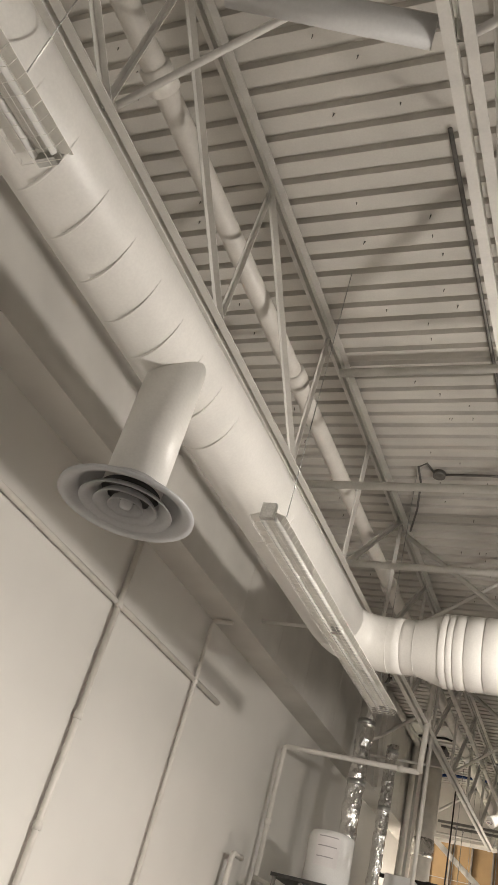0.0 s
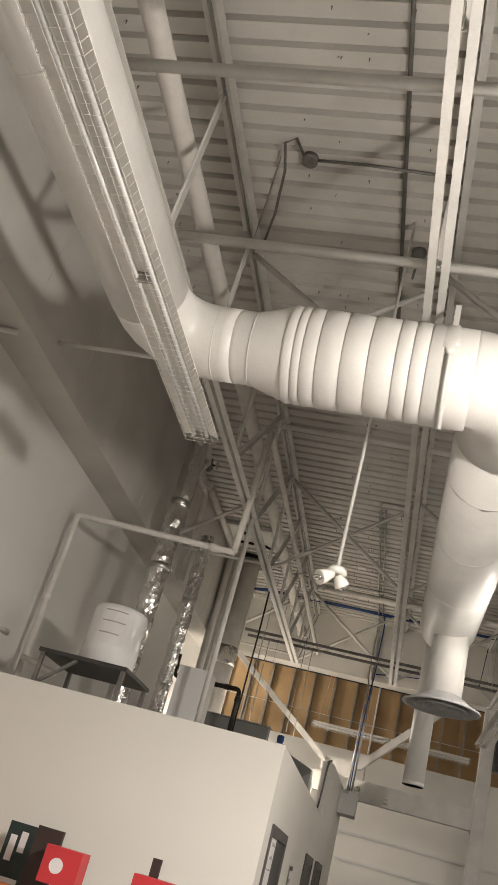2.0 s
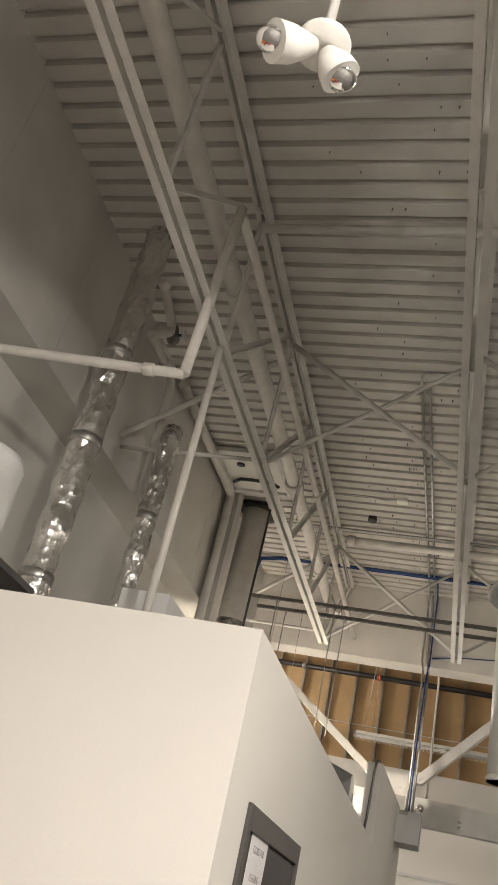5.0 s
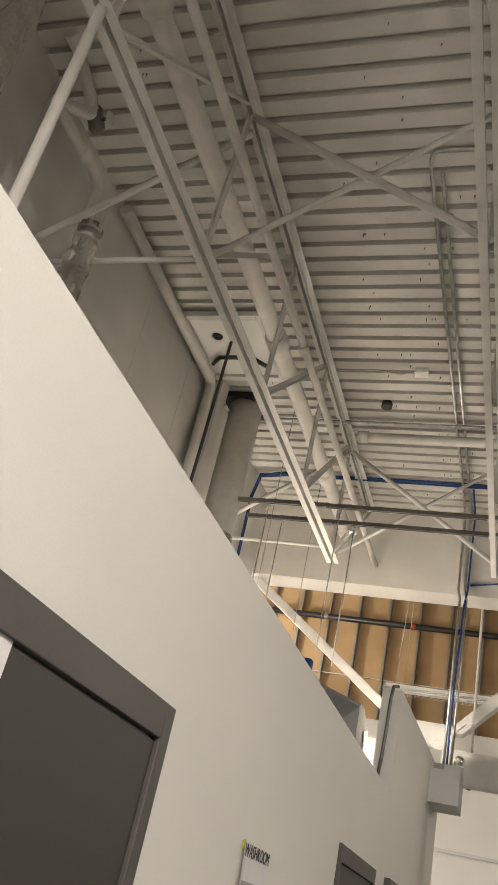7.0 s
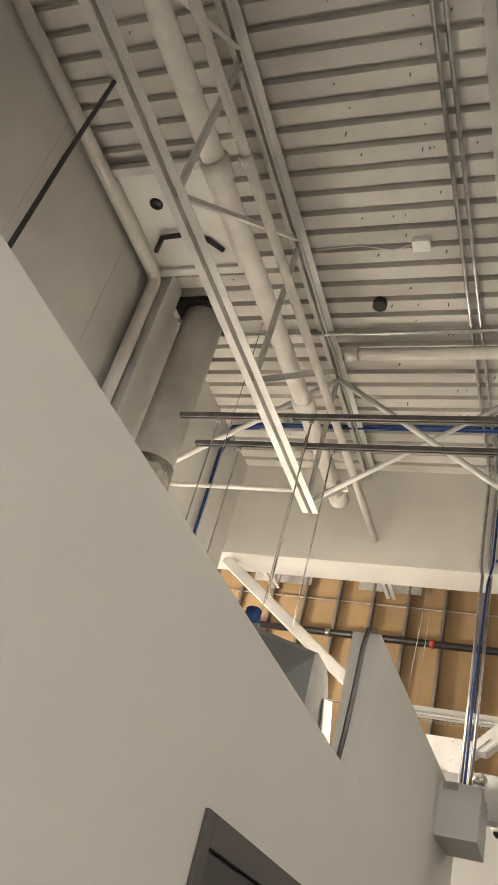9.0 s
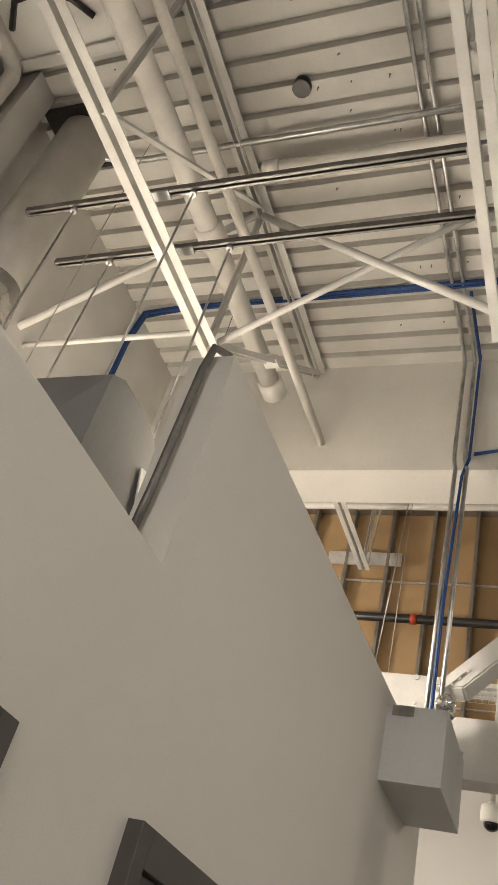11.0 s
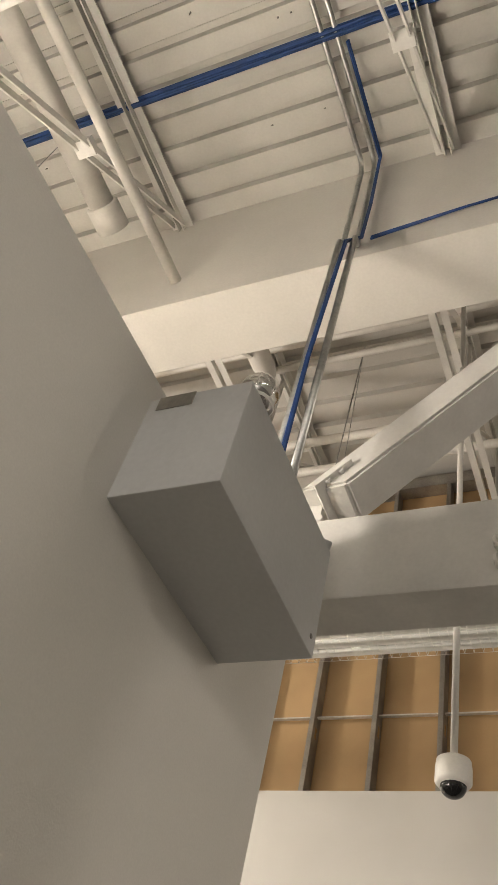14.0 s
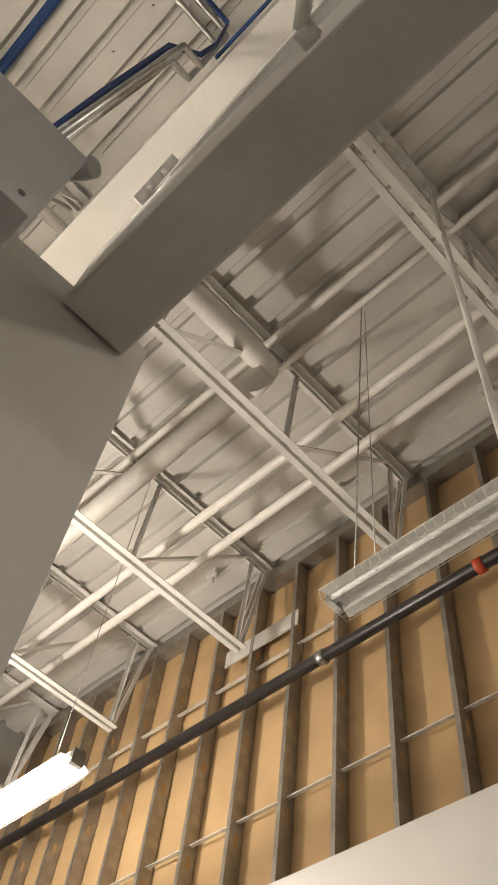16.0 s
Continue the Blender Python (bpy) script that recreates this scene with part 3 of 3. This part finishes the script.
for dx in (0.0, 0.085):
    x = -1.27 + dx
    pipe("wall_conduit", bend((x - 0.03, 14.75, 6.9), (x, 20.87, 6.9), (x, 20.87, 5.78), 0.1) + [(x + 0.02, 20.84, 5.68), (x + 0.04, 20.76, 5.6), (x + 0.03, 20.72, 3.38)], 0.017, M_GALV, "bare metal conduit down the bulkhead", "conduit", 10)
pipe("loop_conduit", bend((-1.3, 14.75, 6.9), (-1.3, 14.55, 6.93), (-0.9, 14.55, 6.93), 0.1), 0.014, M_GALV, "bare metal conduit bend under the deck", "conduit", 8)


def cable_bundle(name, pts, n, r, spread, label):
    o = Vector(pts[0])
    t = thing(name, o, label, "cables")
    rng = random.Random(len(pts) + n)
    for k in range(n):
        off = [Vector((rng.uniform(-1, 1), rng.uniform(-1, 1), rng.uniform(-0.6, 0.6))) * spread for _ in range(2)]
        row = [Vector(p) - o + off[0].lerp(off[1], i / len(pts)) + Vector((0, 0, -0.012 * math.sin(i * 1.7 + k))) for i, p in enumerate(pts)]
        part("cable", tube(row, r, 6), M_BLUE, t)
    return t


cable_bundle("blue_cables", [(-4.12, 20.05, 3.0), (-4.12, 20.05, 5.0), (-4.12, 20.04, 6.5), (-4.05, 20.03, 6.85), (-3.7, 20.03, 6.9)] + [(-3.7 + 0.8 * k, 20.03, 6.9) for k in range(1, 15)], 9, 0.011, 0.032, "bundle of blue data cables along the roof deck")
cable_bundle("blue_cable_drop", [(-1.14, 20.1, 6.88), (-1.14, 20.83, 6.86), (-1.15, 20.86, 6.2), (-1.15, 20.84, 5.75), (-1.17, 20.72, 5.5), (-1.2, 20.7, 4.4), (-1.2, 20.7, 3.38)], 3, 0.008, 0.012, "blue data cables strapped along a conduit")
cable_bundle("blue_cable_branch", [(-1.12, 20.9, 5.86), (-0.6, 20.9, 5.95), (0.2, 20.9, 6.0), (1.0, 20.9, 6.1), (1.05, 20.6, 6.85)], 2, 0.008, 0.006, "thin blue cable branching along the bulkhead")

for sy in (18.0, 18.4):
    st = thing("strut_rail", (-3.53, sy, 5.45), "bare steel channel rail hung under the joists", "rail", "strut rails")
    part("channel_back", bar((0, 0, 0.02), (9.0, 0, 0.02), 0.042, 0.004), M_STRUT, st)
    for side in (-1, 1):
        part("channel_side", bar((0, side * 0.021, 0), (9.0, side * 0.021, 0), 0.004, 0.042), M_STRUT, st)
        part("channel_lip", bar((0, side * 0.014, -0.021), (9.0, side * 0.014, -0.021), 0.012, 0.004), M_STRUT, st)
    for bx in (0.93, 2.8, 4.65):
        part("beam_clamp", box((bx - 0.09, -0.03, -0.035), (bx + 0.09, 0.03, -0.022)), M_GALV, st)
for rx, ry in ((-3.16, 18.0), (-3.1, 18.4), (-2.35, 18.0), (-2.26, 18.4)):
    rd = thing("threaded_rod", (rx, ry, 5.43), "thin threaded steel rod hanging from a rail", "rod", "threaded rods")
    part("rod", tube([(0, 0, 0.05), (0, 0, -2.6 if rx < -3 else -1.6)], 0.007, 8), M_GALV, rd)
    part("nut", tube([(0, 0, -0.05), (0, 0, -0.02)], 0.022, 6), M_GALV, rd)

unit = thing("air_unit", (-1.72, 17.95, 2.56), "grey sheet-metal air unit with a rounded end on hanger rods", "air unit")
bm = bmesh.new()
prof = [(-0.62, 0.0), (-0.2, 0.0), (-0.16, 0.5), (-0.19, 0.6), (-0.26, 0.67), (-0.36, 0.7), (-0.55, 0.7), (-0.62, 0.66)]
a = [bm.verts.new((0, y, z)) for y, z in prof]
b = [bm.verts.new((-0.72, y + (0.25 if z > 0.1 else 0), z * 1.4)) for y, z in prof]
bm.faces.new(a)
bm.faces.new(b[::-1])
for i in range(len(prof)):
    bm.faces.new((a[i], a[(i + 1) % len(prof)], b[(i + 1) % len(prof)], b[i])).smooth = 2 < i < 6
part("casing", bm, M_DULL, unit)
part("side_flap", bar((0.01, -0.2, 0.55), (0.04, -0.06, 0.02), 0.2, 0.006, (1, 0, 0)), M_TANK, unit, "bent bright metal flap")
part("collar", box((-0.76, -0.06, 0.97), (-0.6, 0.1, 1.05), 0.01), M_DULL, unit)
part("blue_valve", tube([(-0.69, 0.02, 1.05), (-0.69, 0.02, 1.09), (-0.69, 0.02, 1.17), (-0.69, 0.02, 1.19)], [0.05, 0.062, 0.062, 0.04], 8), M_BLUE, unit, "blue plastic valve cap")

rag = thing("loose_hose", (-1.5, 17.47, 2.65), "thin dark cable draped over the wall end", "hose")
part("hose", tube([(-0.02, -0.005, -0.02), (0.0, -0.012, 0.2), (0.012, -0.016, 0.45), (0.018, -0.012, 0.7), (0.03, -0.005, 0.82), (0.06, 0.06, 0.84)], 0.015, 10), M_STRUT, rag)

pipe("hanging_cable", [(-2.7, 14.92, 5.3), (-2.69, 14.88, 4.6), (-2.7, 14.83, 2.56)], 0.013, M_BLACK, "thin black cable hanging from the joist", "cable", 8)
VP = "white painted pipe elbow with a dark valve beside the flue"
pipe("valve_pipe", bend((-3.9, 13.3, 6.95), (-3.9, 13.85, 6.75), (-3.9, 13.4, 6.35), 0.16), 0.05, M_PIPE, VP, "pipe", 14, [((-3.9, 13.3, 6.95), Yd)])
pipe("valve_pipe", bend((-3.9, 13.4, 6.35), (-3.9, 14.2, 6.38), (-3.9, 14.3, 5.0), 0.14), 0.045, M_PIPE, VP, "pipe", 14, [((-3.9, 13.9, 6.37), Yd)])
valve = thing("pipe_valve", (-3.9, 13.86, 6.72), "dark iron valve on a white pipe elbow", "valve")
part("body", tube([(0, -0.07, 0.05), (0, -0.06, 0.05), (0, 0.06, -0.04), (0, 0.07, -0.04)], [0.055, 0.068, 0.068, 0.055], 14), M_STRUT, valve)
part("stem", tube([(0, 0, 0), (0.13, 0, 0.0)], 0.014, 8), M_DARKMETAL, valve)
part("handwheel", tube([(0.12, 0, 0), (0.125, 0, 0), (0.14, 0, 0), (0.145, 0, 0)], [0.05, 0.06, 0.06, 0.05], 16), M_GREY, valve, "small grey handwheel")

# ---- roof hatch and service corner ----
hatch = thing("roof_hatch", (-3.65, 17.1, 6.9), "white framed roof hatch with a black cable inside", "hatch")
for a, b in (((-0.48, -0.6, -0.04), (-0.4, 0.6, 0.03)), ((0.4, -0.6, -0.04), (0.48, 0.6, 0.03)), ((-0.4, -0.6, -0.04), (0.4, -0.52, 0.03)), ((-0.4, 0.52, -0.04), (0.4, 0.6, 0.03))):
    part("frame_angle", box(a, b, 0.004), M_STEEL, hatch)
part("panel", box((-0.4, -0.52, 0.0), (0.4, 0.52, 0.02)), M_PLASTIC, hatch)
part("black_cable", tube([(-0.35, 0.3, -0.02), (-0.2, 0.12, -0.06), (0.0, 0.1, -0.07), (0.2, 0.2, -0.03), (0.3, 0.35, -0.01)], 0.025, 8), M_BLACK, hatch)
part("patch", lathe([(0.0, 0), (0.06, 0.0), (0.06, 0.01)], 16, (-0.15, -0.2, -0.012)), M_BLACK, hatch)
chase = structure("pipe_chase", box((WALL_L + 0.003, 17.75, 0), (-3.98, 17.98, DECK)), M_OLDWALL, "boxed corner chase painted off-white", "chase")
vent = thing("vent_duct", (-3.82, 18.28, 2.56), "grey vent pipe rising through a dark roof collar", "vent pipe")
part("pipe", tube([(0, 0, 0), (0, 0, 4.3)], 0.2, 32), M_PIPE, vent)
part("collar", box((-0.25, -0.25, 4.3), (0.25, 0.25, 4.37)), M_BLACK, vent)
part("foil_cuff", tube([(0, 0, 2.2), (0, 0, 2.28), (0, 0, 2.55)], [0.215, 0.225, 0.21], 28), M_FOIL, vent)

for fx, fy, z0, z1, r in ((-3.72, 12.6, 2.56, 6.93, 0.13), (-3.6, 13.95, 2.56, 5.6, 0.095)):
    f = thing("foil_flue", (fx, fy, z0), "crumpled silver foil wrapped flue pipe", "flue", "foil flues")
    rng = random.Random(int(fy * 10))
    n = 46
    pts = [(rng.uniform(-0.01, 0.01), rng.uniform(-0.01, 0.01), (z1 - z0) * k / n) for k in range(n + 1)]
    for zb in (0.8, 2.0, 2.9):
        part("tape_band", tube([(0, 0, zb), (0, 0, zb + 0.01), (0, 0, zb + 0.07), (0, 0, zb + 0.08)], [r, r * 1.06, r * 1.06, r], 22), M_GALV, f)
    bm = tube(pts, [r * rng.uniform(0.96, 1.04) for _ in pts], 22)
    for v in bm.verts:
        v.co += Vector((rng.uniform(-1, 1), rng.uniform(-1, 1), rng.uniform(-1, 1))) * 0.009
    for face in bm.faces:
        face.smooth = rng.random() < 0.5
    part("flue", bm, M_FOIL, f)
# Added blocker that keeps the roof lamp off the lower side wall.
blocker = thing("lamp_blocker", (-3.3, 17.35, 2.56), "dull grey sheet-metal box added to block lamp light", "cabinet")
part("body", box((-0.85, -0.12, 0), (0.75, 0.12, 1.15), 0.01), M_DULL, blocker)
part("lid", box((-0.87, -0.14, 1.15), (0.77, 0.14, 1.175), 0.004), M_DULL, blocker)
# White box added in place of a bright, lamplit patch of wall.
sheet = thing("bright_patch_box", (-3.0, 13.2, 2.56), "white box standing in for a lamplit wall patch", "casing")
part("casing", box((-0.2, -0.2, 0), (0.2, 0.2, 1.0), 0.01), M_TANK, sheet)

tank = thing("water_tank", (-3.4, 10.95, 2.93), "white enamel water tank with a printed label", "tank")
part("shell", lathe([(0.0, 0.0), (0.27, 0.0), (0.285, 0.02), (0.285, 0.55), (0.27, 0.6), (0.2, 0.63), (0.0, 0.64)], 48), M_TANK, tank)
bm = bmesh.new()
rows = [[bm.verts.new((0.287 * math.cos(a), 0.287 * math.sin(a), z)) for a in [math.radians(-112 + 6 * k) for k in range(11)]] for z in (0.2, 0.56)]
for k in range(10):
    bm.faces.new((rows[0][k], rows[0][k + 1], rows[1][k + 1], rows[1][k])).smooth = True
lab = part("label_panel", bm, M_PAPER, tank, "white printed label")
for z, a0, a1 in ((0.53, 1, 9), (0.42, 1, 9), (0.3, 1, 8)):
    bm = bmesh.new()
    rr = [[bm.verts.new((0.2885 * math.cos(math.radians(-112 + 6 * k)), 0.2885 * math.sin(math.radians(-112 + 6 * k)), zz)) for k in range(a0, a1 + 1)] for zz in (z, z + 0.012)]
    for k in range(a1 - a0):
        bm.faces.new((rr[0][k], rr[0][k + 1], rr[1][k + 1], rr[1][k]))
    part("print_bar", bm, M_INK, lab)
platform = thing("tank_platform", (-3.45, 10.95, 2.56), "dark steel angle platform under the tank", "platform")
part("tray", box((-0.5, -0.42, 0.33), (0.42, 0.5, 0.368)), M_DARKMETAL, platform)
for px, py in ((-0.46, -0.38), (0.38, -0.38), (-0.46, 0.46), (0.38, 0.46)):
    part("leg", box((px - 0.02, py - 0.02, 0), (px + 0.02, py + 0.02, 0.33)), M_STRUT, platform)
part("brace", bar((-0.46, -0.38, 0.02), (-0.1, -0.38, 0.32), 0.03, 0.03), M_STRUT, platform)
pipe("water_line", bend((-4.45, 10.75, 3.02), (-4.45, 10.45, 3.02), (-4.45, 10.4, 2.3), 0.06), 0.035, M_PIPE, "white pipe elbow at the office roof edge", "pipe", 14)
pipe("water_line", [(-4.4, 11.2, 2.9), (-3.9, 11.0, 2.78)], 0.03, M_PIPE, "white pipe beside the tank", "pipe")
pipe("gas_line", bend((-4.05, 16.0, 4.3), (-4.05, 16.0, 3.95), (-3.0, 15.85, 3.95), 0.08) + bend((-3.05, 15.85, 3.95), (-2.93, 15.85, 3.95), (-2.93, 15.85, 2.56), 0.07)[1:], 0.036, M_BLACK, "black iron gas line over the office roof", "pipe", 12, [((-4.05, 16.0, 4.1), (0, 0, 1)), ((-3.15, 15.87, 3.95), (1, -0.14, 0)), ((-2.93, 15.85, 3.8), (0, 0, 1))])
pump = thing("roof_pump", (-1.85, 12.3, 2.56), "small black pump on the office roof", "pump")
part("body", box((-0.14, -0.1, 0), (0.06, 0.1, 0.2), 0.02), M_BLACK, pump)
part("motor", tube([(0.06, 0, 0.1), (0.28, 0, 0.1)], 0.07, 16), M_GALV, pump)
part("base", box((-0.25, -0.12, 0), (0.32, 0.12, 0.025)), M_BLACK, pump)

# ---- ceiling fixtures ----
det = thing("detector", (-1.61, 17.55, DECK), "white square detector box on the roof deck", "detector")
part("body", box((-0.075, -0.06, -0.05), (0.075, 0.06, 0), 0.008), M_PLASTIC, det)
part("lead", tube([(-0.07, 0, -0.01), (-0.25, 0.05, -0.015), (-0.5, -0.02, -0.012), (-0.9, 0.0, -0.01)], 0.008, 6), M_GREY, det)
cap = thing("black_knockout", (-2.07, 18.22, DECK), "black round opening in the roof deck", "opening")
part("ring", tube([(0, 0, -0.05), (0, 0, 0.02)], 0.065, 20), M_BLACK, cap)
jb = thing("junction_box", (-2.0, 7.85, DECK), "dark round junction box with a looped wire", "junction box")
part("box", tube([(0, 0, -0.06), (0, 0, 0)], 0.07, 20), M_STRUT, jb)
part("loop_wire", tube([(-0.05, -0.03, -0.03), (-0.1, -0.22, -0.03), (-0.2, -0.18, -0.05), (-0.22, 0.1, -0.08), (-0.35, 0.6, -0.12), (-0.5, 1.0, -0.2)], 0.013, 8), M_STRUT, jb)
part("conduit", tube([(0.07, 0, -0.03), (0.5, 0.0, -0.03), (1.28, 0.05, -0.03)], 0.014, 8), M_STRUT, jb)
jb = thing("junction_box", (-1.02, 8.85, DECK), "dark round junction box on the roof deck", "junction box")
part("box", ball((0, 0, -0.04), 0.07, 0.8), M_STRUT, jb)
part("drop", tube([(0, 0.02, -0.05), (-0.04, 0.3, -0.1)], 0.013, 8), M_STRUT, jb)

em = thing("emergency_light", (-1.08, 8.5, 3.58), "white twin-head emergency light on a ceiling pole", "emergency light")
part("pole", tube([(0, 0, 0), (0, 0, DECK - 3.58)], 0.014, 10), M_STEEL, em)
part("canopy", lathe([(0.0, 0.03), (0.05, 0.03), (0.075, 0.0), (0.075, -0.02), (0.0, -0.02)], 24), M_PLASTIC, em)
for sx, sy in ((-0.07, -0.05), (0.04, 0.02)):
    hdp = part("head", tube([(sx * 0.3, sy * 0.3, -0.03), (sx, sy, -0.07), (sx * 1.5, sy * 1.6, -0.1)], [0.025, 0.05, 0.055], 18), M_PLASTIC, em)
    part("lens", ball((sx * 1.55, sy * 1.7, -0.104), 0.042, 0.5), M_CHROME, hdp, "clear bright lamp lens")


def dome_camera(place, pole_to, r=0.09):
    d = thing("dome_camera", place, "white dome security camera with a dark bubble on a pole", "security camera", "dome cameras")
    if pole_to:
        part("pole", tube([(0, 0, 0.1), (0, 0, pole_to - place[2])], 0.02, 12), M_STEEL, d)
    part("housing", lathe([(0.0, 0.12), (r * 0.5, 0.12), (r * 0.95, 0.1), (r, 0.06), (r, -0.01), (r * 0.82, -0.03), (0.0, -0.03)], 32), M_PLASTIC, d)
    part("bubble", ball((0, 0, -0.03), r * 0.72, 0.9), M_DOME, d)


dome_camera((-1.03, 22.75, 3.66), FAR_DECK)
for cz in (3.5, 3.42):
    c = thing("small_camera", (-0.48, 20.975, cz), "small white camera on the frame beam", "security camera", "small cameras")
    part("mount", tube([(0, 0.03, 0), (0, -0.01, 0)], 0.022, 14), M_PLASTIC, c)
    part("barrel", tube([(0, -0.01, 0), (0.05, -0.05, -0.012)], 0.016, 12), M_PLASTIC, c)
dd = thing("duct_drop", (-0.12, 16.5, 3.3), "white round sheet-metal duct drop", "duct")
part("drop", tube([(0, 0, 0), (0, 0, DECK - 3.3)], 0.16, 32), M_DUCT, dd)
part("rim", tube([(0, 0, 0.0), (0, 0, 0.03), (0, 0, 0.06)], [0.162, 0.17, 0.162], 32), M_DUCT, dd)

cover = thing("end_box", (-1.15, 20.47, 2.96), "grey sheet-metal box fixed high on the wall", "box")
part("casing", box((-0.19, -0.36, 0), (0.15, 0.36, 0.42), 0.004), M_GREY, cover)
part("conduit_elbow", tube([(0.04, 0.3, 0.415), (0.06, 0.33, 0.46), (0.09, 0.36, 0.475), (0.13, 0.38, 0.46)], [0.022, 0.022, 0.026, 0.026], 14), M_GREY, cover)
part("tape_patch", box((-0.15, -0.363, 0.36), (-0.03, -0.361, 0.42)), M_STUD, cover)
part("screw", tube([(0.148, 0.32, 0.05), (0.153, 0.32, 0.05)], 0.008, 8), M_STRUT, cover)
mir = thing("mirror_dome", (-1.03, 20.2, 3.38), "small chrome dome on top of a grey box", "dome")
part("dome", ball((0, 0, 0.07), 0.062), M_CHROME, mir)
part("ring", lathe([(0.05, 0.0), (0.055, 0.01), (0.045, 0.02)], 24), M_PLASTIC, mir)

# ---- far space ----
bp = pipe("black_sprinkler_pipe", [(-9.5, 24.78, 6.5), (X_R, 24.78, 6.5)], 0.055, M_BLACK, "black iron sprinkler pipe in front of the studs", "pipe", 20)
for bx, m in ((-2.3, M_RED), (-3.9, M_GALV), (1.2, M_RED)):
    part("band", tube([(bx + 9.5 - 0.04, 0, 0), (bx + 9.5 - 0.035, 0, 0), (bx + 9.5 + 0.035, 0, 0), (bx + 9.5 + 0.04, 0, 0)], [0.055, 0.066, 0.066, 0.055], 20), m, bp)
FP = "cream painted pipe under the far roof deck"
pipe("far_pipe", [(-9.5, 23.0, 7.9), (-2.95, 22.95, 7.9)], 0.11, M_PIPE, FP, "pipe", 20)
pipe("far_pipe", bend((-2.95, 21.4, 7.95), (-2.95, 22.98, 7.95), (-3.2, 22.98, 7.9), 0.12), 0.11, M_PIPE, FP, "pipe", 20)
for yy, zz, r in ((23.55, 7.55, 0.045), (23.9, 7.55, 0.045), (22.9, 8.3, 0.04), (23.15, 8.3, 0.035)):
    pipe("far_pipe", [(-9.5, yy, zz), (X_R, yy, zz)], r, M_PIPE, FP, "pipe", 12)
pipe("far_rod", [(-2.1, 23.2, 8.5), (-2.3, 23.3, 5.0)], 0.006, M_GALV, "thin hanger rod under the far deck", "rod", 6)
for bx in (-5.4, -3.6, -1.8):
    k = thing("deck_clip", (bx, 24.6, FAR_DECK), "small steel clip under the far roof deck", "clip", "deck clips")
    part("clip", box((-0.07, -0.05, -0.1), (0.07, -0.03, 0)), M_STEEL, k)
    part("clip_foot", box((-0.07, 0.03, -0.1), (-0.05, 0.05, 0)), M_STEEL, k)
spk = thing("black_speaker", (1.66, 20.95, 4.5), "black loudspeaker box on the column", "loudspeaker")
part("cabinet", box((-0.2, -0.15, 0), (0.25, 0.15, 0.7), 0.01), M_BLACK, spk)

# ---- paper sign ----
sign = thing("washroom_sign", (WX + 0.002, 13.66, 1.36), "white paper sign with hand-drawn marker letters, curling", "sign")
bm = bmesh.new()
rows = []
for j in range(9):
    u = j / 8
    rows.append([bm.verts.new((0.002 + 0.1 * max(0.0, 0.13 - u) * (1.3 - w) * 2, -0.22 + 0.44 * u, -0.3 + 0.67 * w)) for w in (0, 0.5, 1)])
for a, b in zip(rows, rows[1:]):
    for k in range(2):
        bm.faces.new((a[k], b[k], b[k + 1], a[k + 1])).smooth = True
part("sheet", bm, M_PAPER, sign)
part("tape", box((0.003, -0.23, 0.35), (0.005, -0.19, 0.385)), M_TAPE, sign)


lettering("WASHROOM", 0.068, (0.006, 0.01, 0.33), sign)
for zz, ww in ((0.22, 0.15), (0.09, 0.12)):
    part("scrawl_bar", box((0.004, -ww, zz - 0.025), (0.006, ww, zz + 0.025)), M_INK, sign)

# ---- shop display in front of the block ----
GY = 9.8
disp = thing("display_rack", (-3.2, GY, 0), "orange display bin with dark uprights", "display rack")
part("bin", box((-1.2, -0.25, 0.3), (0.12, 0.2, 0.98), 0.01), M_ORANGE, disp)
for ux, h, w in ((-0.4, 1.46, 0.075), (0.22, 1.45, 0.11), (1.12, 1.46, 0.035)):
    part("upright", box((ux - w, 0.02, 0), (ux + w, 0.06, h)), M_BROWN, disp)
poster = thing("poster", (-3.3, GY + 0.45, 1.12), "dark green printed poster board", "poster")
part("board", box((-0.2, 0, -1.12), (0.2, 0.02, 0.3)), M_POSTER, poster)
for bx, z0, z1 in ((-0.13, 0.0, 0.2), (-0.04, 0.08, 0.24)):
    part("print_bar", box((bx - 0.03, -0.002, z0), (bx + 0.03, 0, z1)), M_PAPER, poster)
part("print_bar", box((-0.16, -0.002, -0.16), (0.02, 0, -0.12)), M_PAPER, poster)
for ex, ez in ((-3.58, 1.18), (-2.74, 1.22), (-2.02, 1.2)):
    e = thing("red_box", (ex, GY - 0.12, ez), "small red card box with a white emblem", "box", "red boxes")
    part("carton", box((-0.15, -0.1, -0.13), (0.15, 0.1, 0.13), 0.004), M_REDBOX, e)
    part("emblem", tube([(-0.03, -0.1, 0.0), (-0.03, -0.103, 0.0)], 0.055, 16), M_PAPER, e)
    part("hanger_tab", box((-0.03, 0.1, -0.1), (0.03, 0.145, 0.05)), M_BROWN, e)

# ---- fastener tips through the roof deck ----
rng = random.Random(5)
bm = bmesh.new()
for k in range(240):
    x, y = rng.choice((-3.4, -2.0, -1.75, -1.45, -1.15, -0.95)) + rng.uniform(-0.06, 0.06), -1 + 0.2 * rng.randrange(0, 109) + 0.05
    add_tube(bm, [(x, y, DECK + 0.002), (x + rng.uniform(-0.006, 0.006), y + rng.uniform(-0.006, 0.006), DECK - rng.uniform(0.02, 0.045))], [0.006, 0.003], 5)
tips = part("screw_tips", bm, M_STRUT)
tagged(tips, "dark screw tips poking through the roof deck", "screws", kind="stuff")
